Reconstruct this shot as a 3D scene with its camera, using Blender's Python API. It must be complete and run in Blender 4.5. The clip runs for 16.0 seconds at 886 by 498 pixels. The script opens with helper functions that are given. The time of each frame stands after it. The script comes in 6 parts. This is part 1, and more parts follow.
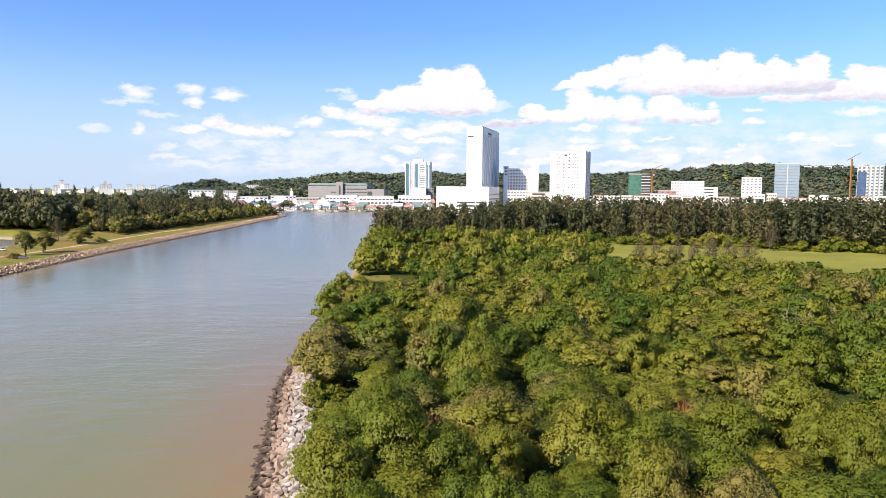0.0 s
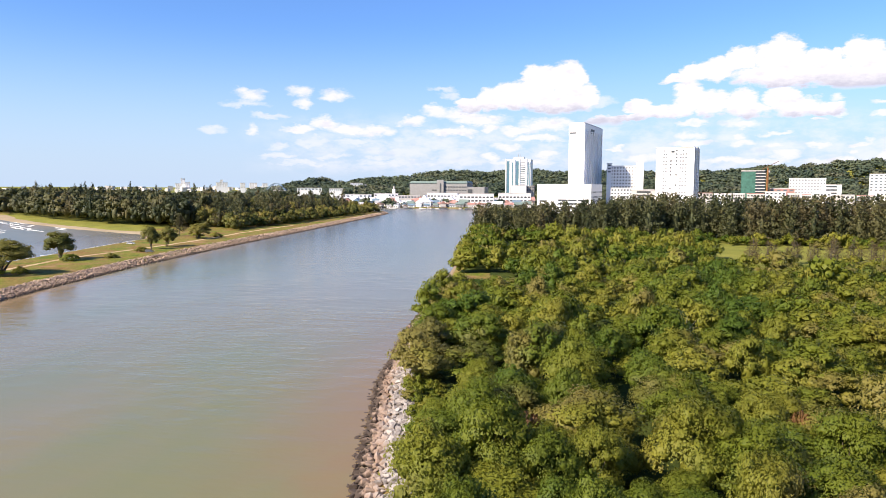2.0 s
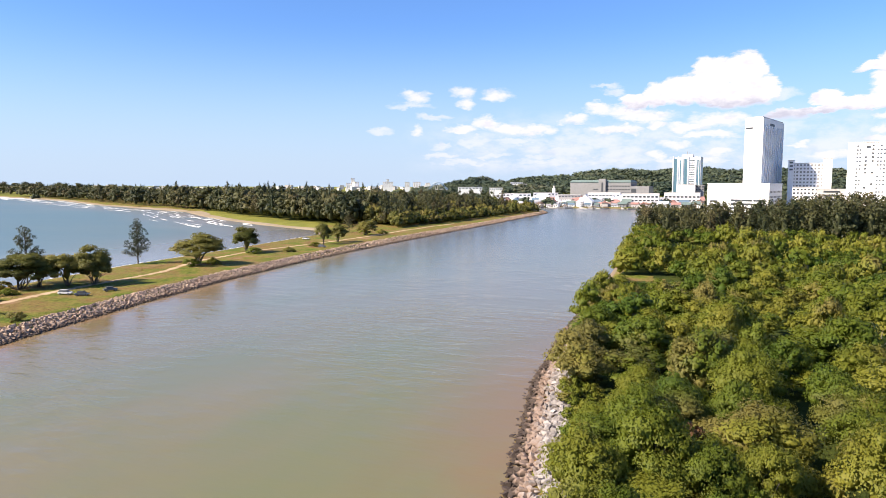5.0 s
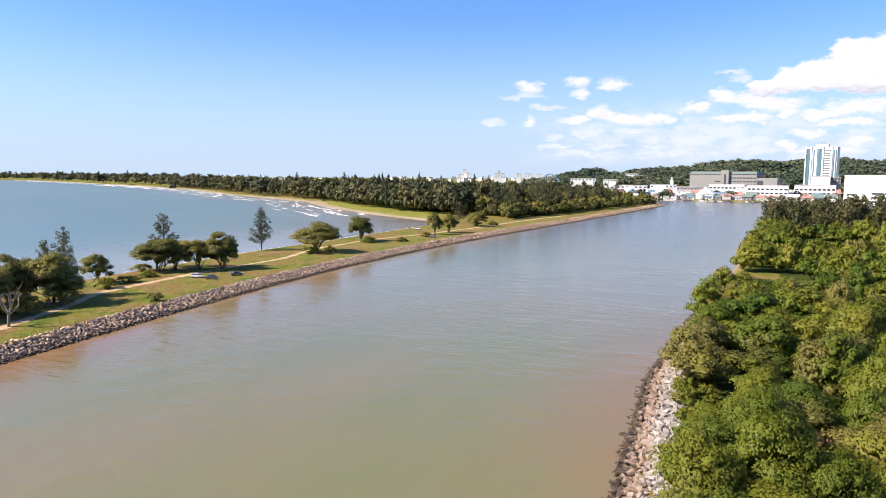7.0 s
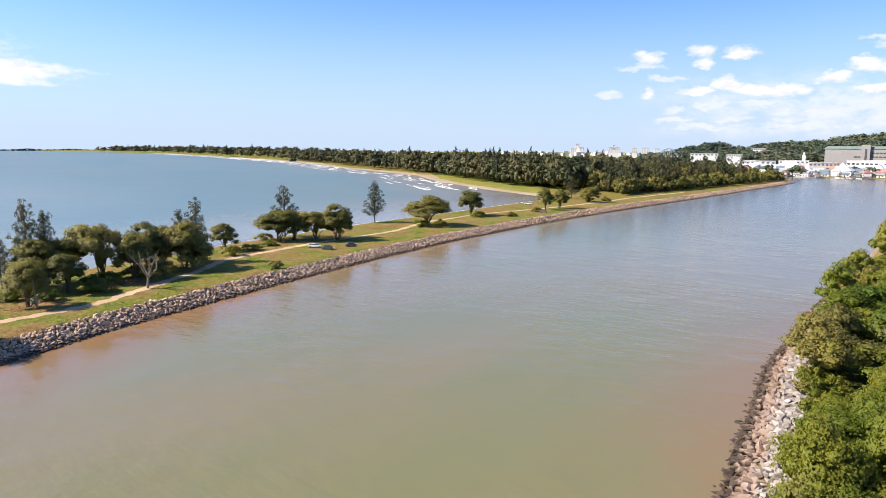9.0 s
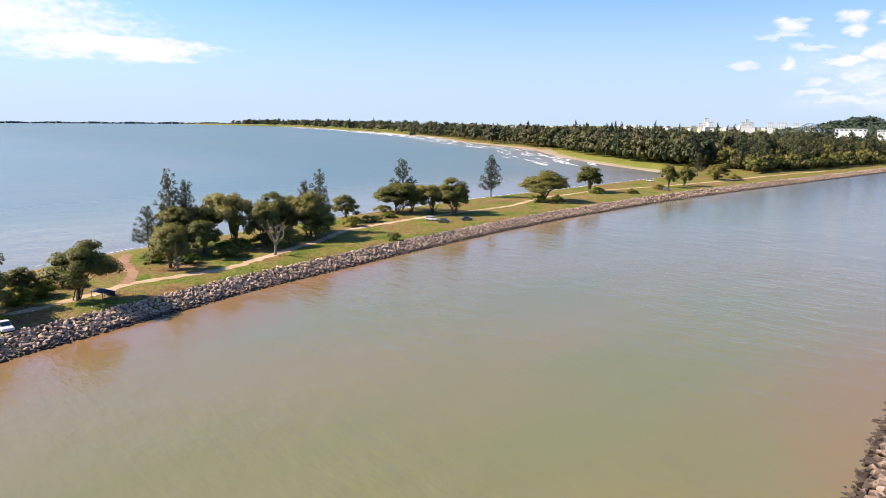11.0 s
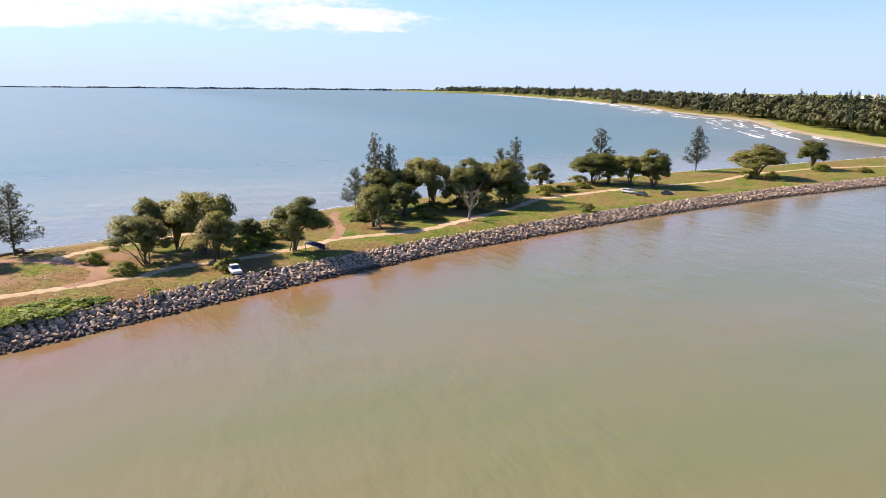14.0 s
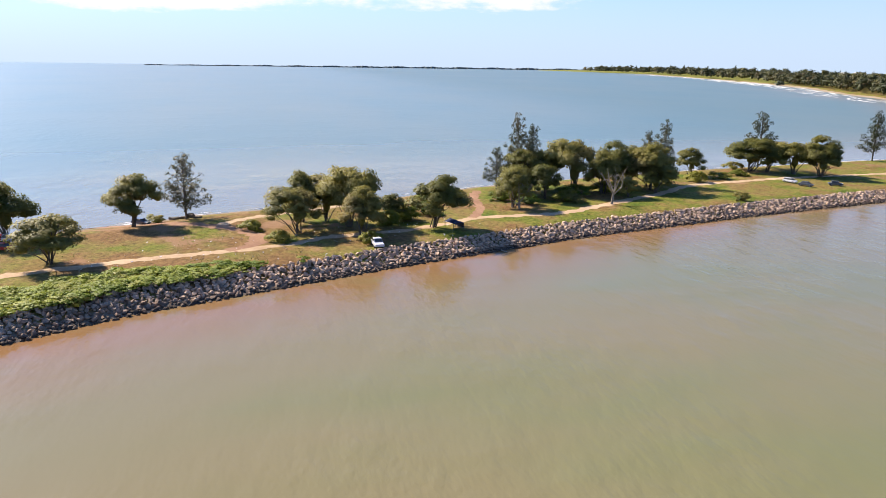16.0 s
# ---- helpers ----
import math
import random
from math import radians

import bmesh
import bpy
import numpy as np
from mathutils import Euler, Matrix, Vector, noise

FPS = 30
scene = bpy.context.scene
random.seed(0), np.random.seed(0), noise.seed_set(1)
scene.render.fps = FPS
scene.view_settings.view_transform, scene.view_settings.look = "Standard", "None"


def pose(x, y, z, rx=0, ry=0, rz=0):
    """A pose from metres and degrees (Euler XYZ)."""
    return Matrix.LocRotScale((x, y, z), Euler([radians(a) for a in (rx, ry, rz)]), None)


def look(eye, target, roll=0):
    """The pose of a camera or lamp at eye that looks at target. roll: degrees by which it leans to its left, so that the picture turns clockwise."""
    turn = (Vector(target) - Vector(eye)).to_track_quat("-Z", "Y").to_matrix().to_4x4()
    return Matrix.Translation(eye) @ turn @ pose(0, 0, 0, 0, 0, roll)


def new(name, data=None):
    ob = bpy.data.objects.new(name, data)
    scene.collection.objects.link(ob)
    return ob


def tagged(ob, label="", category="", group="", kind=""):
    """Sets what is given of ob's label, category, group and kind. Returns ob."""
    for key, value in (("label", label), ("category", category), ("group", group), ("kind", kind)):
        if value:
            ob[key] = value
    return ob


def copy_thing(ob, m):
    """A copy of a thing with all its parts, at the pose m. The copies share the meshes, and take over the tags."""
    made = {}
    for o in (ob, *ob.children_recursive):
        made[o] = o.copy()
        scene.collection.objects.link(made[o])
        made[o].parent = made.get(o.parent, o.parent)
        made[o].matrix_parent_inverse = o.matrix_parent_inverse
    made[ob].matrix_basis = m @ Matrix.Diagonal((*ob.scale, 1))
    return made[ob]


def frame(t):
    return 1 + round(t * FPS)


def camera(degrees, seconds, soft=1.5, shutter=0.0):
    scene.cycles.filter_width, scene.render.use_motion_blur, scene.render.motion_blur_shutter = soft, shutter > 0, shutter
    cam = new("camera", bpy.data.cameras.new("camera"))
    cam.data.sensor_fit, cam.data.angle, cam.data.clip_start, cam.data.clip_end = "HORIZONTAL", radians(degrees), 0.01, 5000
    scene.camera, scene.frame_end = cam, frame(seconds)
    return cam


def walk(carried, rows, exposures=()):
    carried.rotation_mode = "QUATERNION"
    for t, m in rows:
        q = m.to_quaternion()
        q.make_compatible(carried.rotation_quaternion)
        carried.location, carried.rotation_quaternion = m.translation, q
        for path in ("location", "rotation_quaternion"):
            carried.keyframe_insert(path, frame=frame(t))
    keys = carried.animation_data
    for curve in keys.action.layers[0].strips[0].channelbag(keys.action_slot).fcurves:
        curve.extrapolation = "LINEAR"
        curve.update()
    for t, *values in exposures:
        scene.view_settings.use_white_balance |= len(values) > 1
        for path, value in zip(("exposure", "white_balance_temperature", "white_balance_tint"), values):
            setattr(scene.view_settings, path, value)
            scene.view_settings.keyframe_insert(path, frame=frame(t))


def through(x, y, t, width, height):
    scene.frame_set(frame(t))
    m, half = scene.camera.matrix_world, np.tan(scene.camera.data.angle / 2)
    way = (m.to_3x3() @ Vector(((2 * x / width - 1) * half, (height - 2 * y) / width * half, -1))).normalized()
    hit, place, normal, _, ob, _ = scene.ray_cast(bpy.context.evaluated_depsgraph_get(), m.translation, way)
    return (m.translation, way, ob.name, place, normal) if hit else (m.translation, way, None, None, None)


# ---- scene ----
# ---------------------------------------------------------------- camera
EYE = 38.0
cam = camera(65.35, 16.0, soft=0.8)
# seconds, yaw, pitch, roll: the camera hovers and turns to its left
TURNS = [
    (0.0, 0.00, -5.20, 0.33), (0.5, 2.06, -5.26, 0.29), (1.0, 4.11, -5.31, 0.26), (1.5, 6.20, -5.38, 0.23),
    (2.0, 8.28, -5.42, 0.23), (2.5, 10.42, -5.45, 0.23), (3.0, 12.57, -5.51, 0.21), (3.5, 14.74, -5.53, 0.18),
    (4.0, 16.94, -5.53, 0.16), (4.5, 19.17, -5.52, 0.15), (5.0, 21.43, -5.53, 0.15), (5.5, 23.71, -5.57, 0.16),
    (6.0, 26.00, -5.70, 0.18), (6.5, 28.29, -5.92, 0.21), (7.0, 30.59, -6.28, 0.24), (7.5, 32.84, -6.79, 0.28),
    (8.0, 35.10, -7.33, 0.31), (8.5, 37.38, -7.88, 0.34), (9.0, 39.70, -8.43, 0.34), (9.5, 42.06, -8.99, 0.36),
    (10.0, 44.46, -9.54, 0.38), (10.5, 46.88, -10.08, 0.42), (11.0, 49.33, -10.59, 0.46), (11.5, 51.80, -11.08, 0.51),
    (12.0, 54.28, -11.53, 0.55), (12.5, 56.95, -11.98, 0.58), (13.0, 59.77, -12.44, 0.61), (13.5, 62.58, -12.88, 0.63),
    (14.0, 65.40, -13.33, 0.67), (14.5, 68.26, -13.79, 0.70), (15.0, 71.17, -14.23, 0.72), (15.5, 74.12, -14.65, 0.75),
    (16.0, 77.12, -15.09, 0.80),
]
walk(cam, [(t, pose(0, 0, EYE, 0, 0, yaw) @ pose(0, 0, 0, 90 + pitch, 0, 0) @ pose(0, 0, 0, 0, 0, roll))
           for t, yaw, pitch, roll in TURNS], exposures=[(0.0, 1.07, 6500, 15), (16.0, 1.13, 6500, 15)])

# ---------------------------------------------------------------- light
SUN_WAY = Vector((-0.61, -0.51, 0.61)).normalized()      # towards the sun
SUN_EL = math.asin(SUN_WAY.z)
SUN_ROT = math.atan2(SUN_WAY.x, SUN_WAY.y)
sun = new("sun", bpy.data.lights.new("sun", "SUN"))
sun.data.energy, sun.data.angle, sun.data.color = 5.0, radians(0.53), (1.0, 0.89, 0.71)
sun.matrix_world = look((0, 0, 500), Vector((0, 0, 500)) - SUN_WAY)


class Nodes:
    """A short way to write node trees."""

    def __init__(self, tree):
        self.tree = tree
        tree.nodes.clear()

    def add(self, kind, **values):
        n = self.tree.nodes.new(kind)
        for k, v in values.items():
            if k == "operation":
                n.operation = v
            elif k == "blend":
                n.data_type, n.blend_type = "RGBA", v
            elif k == "sky_type":
                n.sky_type = v
        return n

    def put(self, socket, value):
        if isinstance(value, bpy.types.NodeSocket):
            self.tree.links.new(value, socket)
        elif isinstance(value, (tuple, list)) and len(value) == 3 and socket.type == "RGBA":
            socket.default_value = (*value, 1)
        else:
            socket.default_value = value

    def math(self, op, a, b=0.0, c=0.0, clamp=False):
        n = self.add("ShaderNodeMath", operation=op)
        n.use_clamp = clamp
        for s, v in zip(n.inputs, (a, b, c)):
            self.put(s, v)
        return n.outputs[0]

    def noise(self, vector, scale, detail=3.0, rough=0.55, out=0):
        n = self.add("ShaderNodeTexNoise")
        self.put(n.inputs["Vector"], vector)
        n.inputs["Scale"].default_value, n.inputs["Detail"].default_value = scale, detail
        n.inputs["Roughness"].default_value = rough
        return n.outputs[out]

    def ramp(self, value, stops):
        n = self.add("ShaderNodeValToRGB")
        self.put(n.inputs[0], value)
        el = n.color_ramp.elements
        while len(el) < len(stops):
            el.new(0.5)
        for e, (p, c) in zip(el, stops):
            e.position = p
            e.color = (*c, 1) if isinstance(c, tuple) else (c, c, c, 1)
        return n.outputs[0]

    def mix(self, f, a, b, blend="MIX"):
        n = self.add("ShaderNodeMix", blend=blend)
        self.put(n.inputs[0], f)
        self.put(n.inputs[6], a)
        self.put(n.inputs[7], b)
        return n.outputs[2]

    def step(self, value, lo, hi):
        n = self.add("ShaderNodeMapRange")
        n.interpolation_type = "SMOOTHSTEP"
        self.put(n.inputs[0], value)
        n.inputs[1].default_value, n.inputs[2].default_value = lo, hi
        return n.outputs[0]

    def scaled(self, vector, s):
        n = self.add("ShaderNodeVectorMath", operation="MULTIPLY")
        self.put(n.inputs[0], vector)
        n.inputs[1].default_value = s
        return n.outputs[0]


# cumulus banks, each of round heads: azimuth and height of the middle in degrees, half width, half height
CLOUD_TOWER = [
    (0.5, 8.19, 1.57, 1.32), (-1.7, 8.37, 1.56, 1.32), (2.6, 7.06, 1.94, 1.2), (4.4, 6.81, 1.38, 0.89), (-0.7, 6.63, 3.32, 1.07), (-3.0, 6.86, 1.24, 1.07),
    (6.2, 6.33, 1.1, 0.67),
]
CLOUD_HIGH = [
    (-11.5, 8.44, 1.23, 0.65), (-10.1, 8.03, 1.33, 0.39), (-12.9, 8.62, 1.39, 0.86), (-14.6, 9.21, 1.28, 0.85), (-17.3, 9.31, 1.91, 1.29), (-19.6, 8.91, 1.09, 0.83),
    (-20.6, 9.03, 0.68, 0.58), (-22.4, 9.17, 1.32, 1.09), (-18.4, 7.96, 4.63, 0.92), (-23.7, 8.21, 1.6, 0.89), (-25.3, 8.59, 1.01, 0.8), (-27.7, 8.59, 1.14, 0.86),
    (-26.3, 7.81, 2.32, 1.07), (-22.5, 7.29, 3.26, 0.66), (-27.7, 7.33, 1.49, 0.79),
]
CLOUD_EAST = [
    (-30.5, 7.92, 0.95, 0.76), (-31.7, 7.64, 1.05, 0.76), (-33.3, 7.78, 1.39, 0.89), (-35.3, 7.79, 1.5, 1.01), (-29.9, 6.89, 1.63, 0.7), (-32.4, 6.72, 2.4, 0.76),
    (-29.2, 6.46, 1.9, 0.43), (-26.0, 6.55, 1.91, 0.36),
]
CLOUD_MIDDLE = [
    (-11.1, 6.7, 1.19, 1.36), (-12.5, 6.06, 1.4, 1.05), (-9.8, 5.65, 1.65, 0.58), (-7.1, 6.04, 1.09, 0.49), (-8.5, 5.53, 1.89, 0.49), (-14.7, 6.19, 1.29, 0.96),
    (-15.3, 5.57, 1.58, 0.65), (-17.4, 6.34, 1.25, 0.9), (-18.5, 5.71, 1.73, 0.68), (-20.2, 5.45, 1.29, 0.47), (-4.8, 4.92, 1.7, 0.45), (-6.7, 5.1, 1.23, 0.41),
]
CLOUD_WEST = [
    (17.9, 4.83, 1.18, 0.52), (16.2, 4.41, 1.59, 0.52), (13.9, 4.16, 1.63, 0.53), (19.8, 4.3, 1.32, 0.39), (11.0, 5.03, 1.34, 0.44), (9.0, 5.83, 1.09, 0.45),
    (6.7, 5.61, 1.92, 0.49), (5.3, 5.18, 2.21, 0.45), (7.6, 4.24, 2.38, 0.41), (2.1, 4.31, 1.71, 0.46), (-0.2, 4.73, 2.18, 0.59), (4.4, 4.6, 0.78, 0.32),
]
CLOUD_SMALL = [
    (23.7, 6.85, 1.09, 0.49), (24.2, 7.23, 0.38, 0.29), (19.9, 7.18, 0.82, 0.5), (19.5, 6.44, 0.74, 0.34), (17.0, 7.06, 1.02, 0.43), (23.7, 4.08, 0.51, 0.33),
    (-14.7, 4.57, 1.51, 0.35), (-11.2, 4.66, 1.2, 0.22), (-21.1, 6.09, 0.44, 0.29), (-23.9, 5.04, 0.69, 0.21), (-23.9, 5.78, 0.77, 0.17), (-31.0, 5.39, 1.54, 0.27),
    (-26.5, 3.73, 1.1, 0.33), (-28.3, 3.64, 0.71, 0.2), (-29.7, 3.08, 0.97, 0.16), (-32.4, 3.28, 1.04, 0.35), (-21.0, 5.17, 0.76, 0.21), (-20.0, 4.69, 0.45, 0.13),
]
CLOUD_LOW = [
    (-11.2, 3.85, 1.24, 0.31), (-11.2, 3.27, 2.3, 0.27), (-14.7, 3.6, 0.56, 0.35), (-14.8, 3.07, 0.99, 0.27), (-17.1, 3.79, 0.97, 0.17), (-17.1, 3.04, 0.89, 0.26),
    (-20.0, 2.92, 1.06, 0.22), (-22.7, 2.93, 0.9, 0.21), (-22.3, 2.3, 0.44, 0.21), (-24.3, 1.9, 0.77, 0.59), (-17.8, 2.21, 1.01, 0.57), (-14.8, 1.73, 3.21, 0.31),
    (-21.1, 1.58, 2.19, 0.34), (-5.6, 2.87, 0.83, 0.18), (-0.2, 2.35, 1.07, 0.41), (4.4, 2.23, 0.79, 0.32), (2.1, 1.78, 3.02, 0.28), (3.0, 3.06, 1.25, 0.32),
    (0.9, 3.63, 2.55, 0.23), (-8.1, 2.1, 2.72, 0.36),
]
CLOUD_VEIL = [
    (26.5, 4.13, 1.01, 0.33), (22.2, 5.14, 1.28, 0.29), (7.7, 7.06, 0.82, 0.4), (19.0, 3.33, 1.34, 0.3), (15.2, 3.29, 2.4, 0.27), (9.0, 3.31, 2.0, 0.59),
    (11.2, 2.6, 2.48, 0.45), (13.9, 2.2, 1.23, 0.27), (21.5, 2.84, 0.81, 0.3), (21.5, 2.07, 1.55, 0.21), (17.4, 2.19, 1.62, 0.22), (19.5, 1.58, 2.73, 0.22),
    (12.1, 1.69, 3.38, 0.27), (24.1, 6.13, 1.56, 0.29), (8.5, 7.62, 0.99, 0.22), (7.6, 1.78, 3.22, 0.37), (-3.9, 6.41, 1.38, 0.36),
]
CLOUD_SEA = [(90.0, 6.6, 17.0, 2.0), (74.0, 5.0, 7.0, 0.9), (98.0, 4.5, 9.0, 0.9)]
# heads, flat base (or none), how dense, how deep the grey under it, how soft the edge, how ragged
BANKS = [
    (CLOUD_TOWER, 5.70, 0.98, 1.0, 0.5, 0.75), (CLOUD_HIGH, 6.95, 0.98, 1.2, 0.5, 0.80), (CLOUD_EAST, 5.95, 0.98, 1.2, 0.5, 0.80),
    (CLOUD_MIDDLE, 4.85, 0.95, 0.9, 0.6, 0.80), (CLOUD_WEST, None, 0.92, 0.0, 1.3, 0.90), (CLOUD_SMALL, None, 0.88, 0.0, 1.7, 0.85),
    (CLOUD_LOW, None, 0.80, 0.0, 1.3, 0.80), (CLOUD_VEIL, None, 0.55, 0.0, 1.5, 1.0), (CLOUD_SEA, None, 0.92, 0.0, 1.2, 0.9),
]


# clear tropical air: deeper blue than the plain sky model
SKY_TINT = (0.745, 1.10, 1.61)


def build_world():
    world = bpy.data.worlds.new("day")
    scene.world = world
    world.use_nodes = True
    n = Nodes(world.node_tree)
    sky = n.add("ShaderNodeTexSky", sky_type="NISHITA")
    sky.sun_disc, sky.sun_elevation, sky.sun_rotation = False, SUN_EL, SUN_ROT
    sky.altitude, sky.air_density, sky.dust_density, sky.ozone_density = 0, 1.0, 0.6, 2.0
    co = n.add("ShaderNodeTexCoord").outputs["Generated"]
    sep = n.add("ShaderNodeSeparateXYZ")
    n.put(sep.inputs[0], co)
    az = n.math("MULTIPLY", n.math("ARCTAN2", n.math("MULTIPLY", sep.outputs[0], -1.0), sep.outputs[1]), 57.2958)
    el = n.math("MULTIPLY", n.math("ARCSINE", sep.outputs[2]), 57.2958)
    flat = n.add("ShaderNodeCombineXYZ")
    n.put(flat.inputs[0], az)
    n.put(flat.inputs[1], el)
    wide = n.scaled(flat.outputs[0], (0.6, 1.25, 1.0))
    combed = n.scaled(flat.outputs[0], (0.16, 1.0, 1.0))
    # the heads are pushed about by large and small turbulence
    push = {}
    for key, co, scale, detail in (("puffy", wide, 0.8, 6.0), ("combed", combed, 0.7, 5.0)):
        v = n.add("ShaderNodeVectorMath", operation="SUBTRACT")
        n.put(v.inputs[0], n.noise(co, scale, detail, 0.62, 1))
        v.inputs[1].default_value = (0.5, 0.5, 0.5)
        push[key] = v.outputs[0]
    fine = n.noise(wide, 1.7, 6.0, 0.6)
    alpha, shade = None, None
    for heads, base, dense, grey, edge, rag in BANKS:
        sea = heads is CLOUD_SEA
        warp = n.add("ShaderNodeVectorMath", operation="MULTIPLY_ADD")
        n.put(warp.inputs[0], push["combed" if sea else "puffy"])
        warp.inputs[1].default_value = (8.0, 3.0, 0.0) if sea else (2.6 * rag, 1.9 * rag, 0.0)
        n.put(warp.inputs[2], flat.outputs[0])
        near = None
        for a, e, w, h in heads:
            q = n.add("ShaderNodeVectorMath", operation="MULTIPLY_ADD")
            n.put(q.inputs[0], warp.outputs[0])
            q.inputs[1].default_value, q.inputs[2].default_value = (1 / w, 1 / h, 0), (-a / w, -e / h, 0)
            r = n.add("ShaderNodeVectorMath", operation="DOT_PRODUCT")
            n.put(r.inputs[0], q.outputs[0])
            n.put(r.inputs[1], q.outputs[0])
            near = r.outputs["Value"] if near is None else n.math("SMOOTH_MIN", near, r.outputs["Value"], 0.12)
        near = n.math("ADD", near, n.math("MULTIPLY", n.math("SUBTRACT", fine, 0.5), 0.7 + edge))
        cover = n.math("MULTIPLY", n.step(near, 1.0 + edge * 0.55, 1.0 - edge * 0.8), dense)
        if base is not None:
            low = n.add("ShaderNodeSeparateXYZ")
            n.put(low.inputs[0], warp.outputs[0])
            level = n.math("MULTIPLY_ADD", n.math("SUBTRACT", low.outputs[1], el), 0.45, el)
            cover = n.math("MULTIPLY", cover, n.step(level, base - 0.35, base + 0.1))
            dim = n.math("MULTIPLY", n.step(n.math("MULTIPLY_ADD", n.math("SUBTRACT", fine, 0.5), 1.6, level), base + 0.95 * grey, base - 0.1), cover)
            shade = dim if shade is None else n.math("MAXIMUM", shade, dim)
        alpha = cover if alpha is None else n.math("MAXIMUM", alpha, cover)
    # thin broken veil low over the land
    veil = n.math("MULTIPLY", n.step(n.noise(wide, 0.5, 5.0, 0.6), 0.36, 0.66), n.math("MULTIPLY", n.step(az, 27.0, 14.0), n.math("MULTIPLY", n.step(el, 6.4, 3.4), n.step(el, 0.2, 1.6))))
    alpha = n.math("MAXIMUM", alpha, n.math("MULTIPLY", veil, 0.55))
    mottle = n.math("MULTIPLY", n.step(n.noise(wide, 1.1, 4.0, 0.55), 0.52, 0.72), 0.3)
    lit = n.mix(n.math("MAXIMUM", n.math("MULTIPLY", shade, 0.9), mottle), (8.5, 8.3, 8.4), (5.0, 5.0, 5.9))
    blue = n.mix(1.0, sky.outputs[0], SKY_TINT, "MULTIPLY")
    haze = n.mix(n.math("MULTIPLY", n.step(el, 13.0, -1.0), 0.92), blue, (4.85, 6.1, 7.6))
    col = n.mix(alpha, haze, lit)
    bg = n.add("ShaderNodeBackground")
    n.put(bg.inputs[0], col)
    bg.inputs[1].default_value = 0.061
    out = n.add("ShaderNodeOutputWorld")
    n.put(out.inputs[0], bg.outputs[0])


build_world()


# ---------------------------------------------------------------- materials
def material(name, build, rough=0.8, spec=0.3, bump=None):
    """A node material: build(n, co) gives the base colour, bump(n, co) a height and its strength."""
    m = bpy.data.materials.new(name)
    m.use_nodes = True
    n = Nodes(m.node_tree)
    co = n.add("ShaderNodeTexCoord").outputs["Object"]
    geo = n.add("ShaderNodeNewGeometry").outputs["Position"]
    p = n.add("ShaderNodeBsdfPrincipled")
    n.put(p.inputs["Base Color"], build(n, geo))
    p.inputs["Roughness"].default_value = rough
    p.inputs["Specular IOR Level"].default_value = spec
    if bump:
        height, strength, distance = bump(n, geo)
        b = n.add("ShaderNodeBump")
        n.put(b.inputs["Height"], height)
        b.inputs["Strength"].default_value, b.inputs["Distance"].default_value = strength, distance
        n.put(p.inputs["Normal"], b.outputs[0])
    out = n.add("ShaderNodeOutputMaterial")
    n.put(out.inputs[0], p.outputs[0])
    return m


def two_scale(dark, light, big, small):
    """A colour that varies in broad patches and in fine grain."""
    def build(n, co):
        f = n.math("ADD", n.math("MULTIPLY", n.noise(co, big, 3.0), 0.6), n.math("MULTIPLY", n.noise(co, small, 4.0), 0.4))
        return n.ramp(f, [(0.32, dark), (0.68, light)])
    return build


def leaf_colour(dark, mid, light, dry, patch=0.11, grain=3.0):
    """Leaves: each plant its own tone between the colours, broken by patches and grain."""
    def build(n, co):
        isle = n.add("ShaderNodeNewGeometry").outputs["Random Per Island"]
        own = n.add("ShaderNodeObjectInfo").outputs["Random"]
        tone = n.add("ShaderNodeAttribute")
        tone.attribute_name = "tone"
        tree = n.math("FRACT", n.math("ADD", own, tone.outputs["Fac"]))
        drift = n.math("MULTIPLY", n.math("SUBTRACT", n.noise(co, patch * 0.45, 2.0, 0.5), 0.5), 1.7)
        f = n.math("ADD", n.math("MULTIPLY", tree, 0.62), drift)
        f = n.math("ADD", f, n.math("MULTIPLY", n.math("SUBTRACT", isle, 0.5), 0.1))
        f = n.math("ADD", f, n.math("MULTIPLY", n.math("SUBTRACT", n.noise(co, grain, 2.0, 0.6), 0.5), 0.2))
        col = n.ramp(n.math("ADD", f, 0.2), [(0.08, dark), (0.45, mid), (0.85, light)])
        dead = n.step(n.math("ADD", n.noise(co, patch * 0.7, 2.0, 0.5), n.math("MULTIPLY", tree, 0.16)), 0.64, 0.76)
        return n.mix(n.math("MULTIPLY", dead, 0.6), col, dry)
    return build


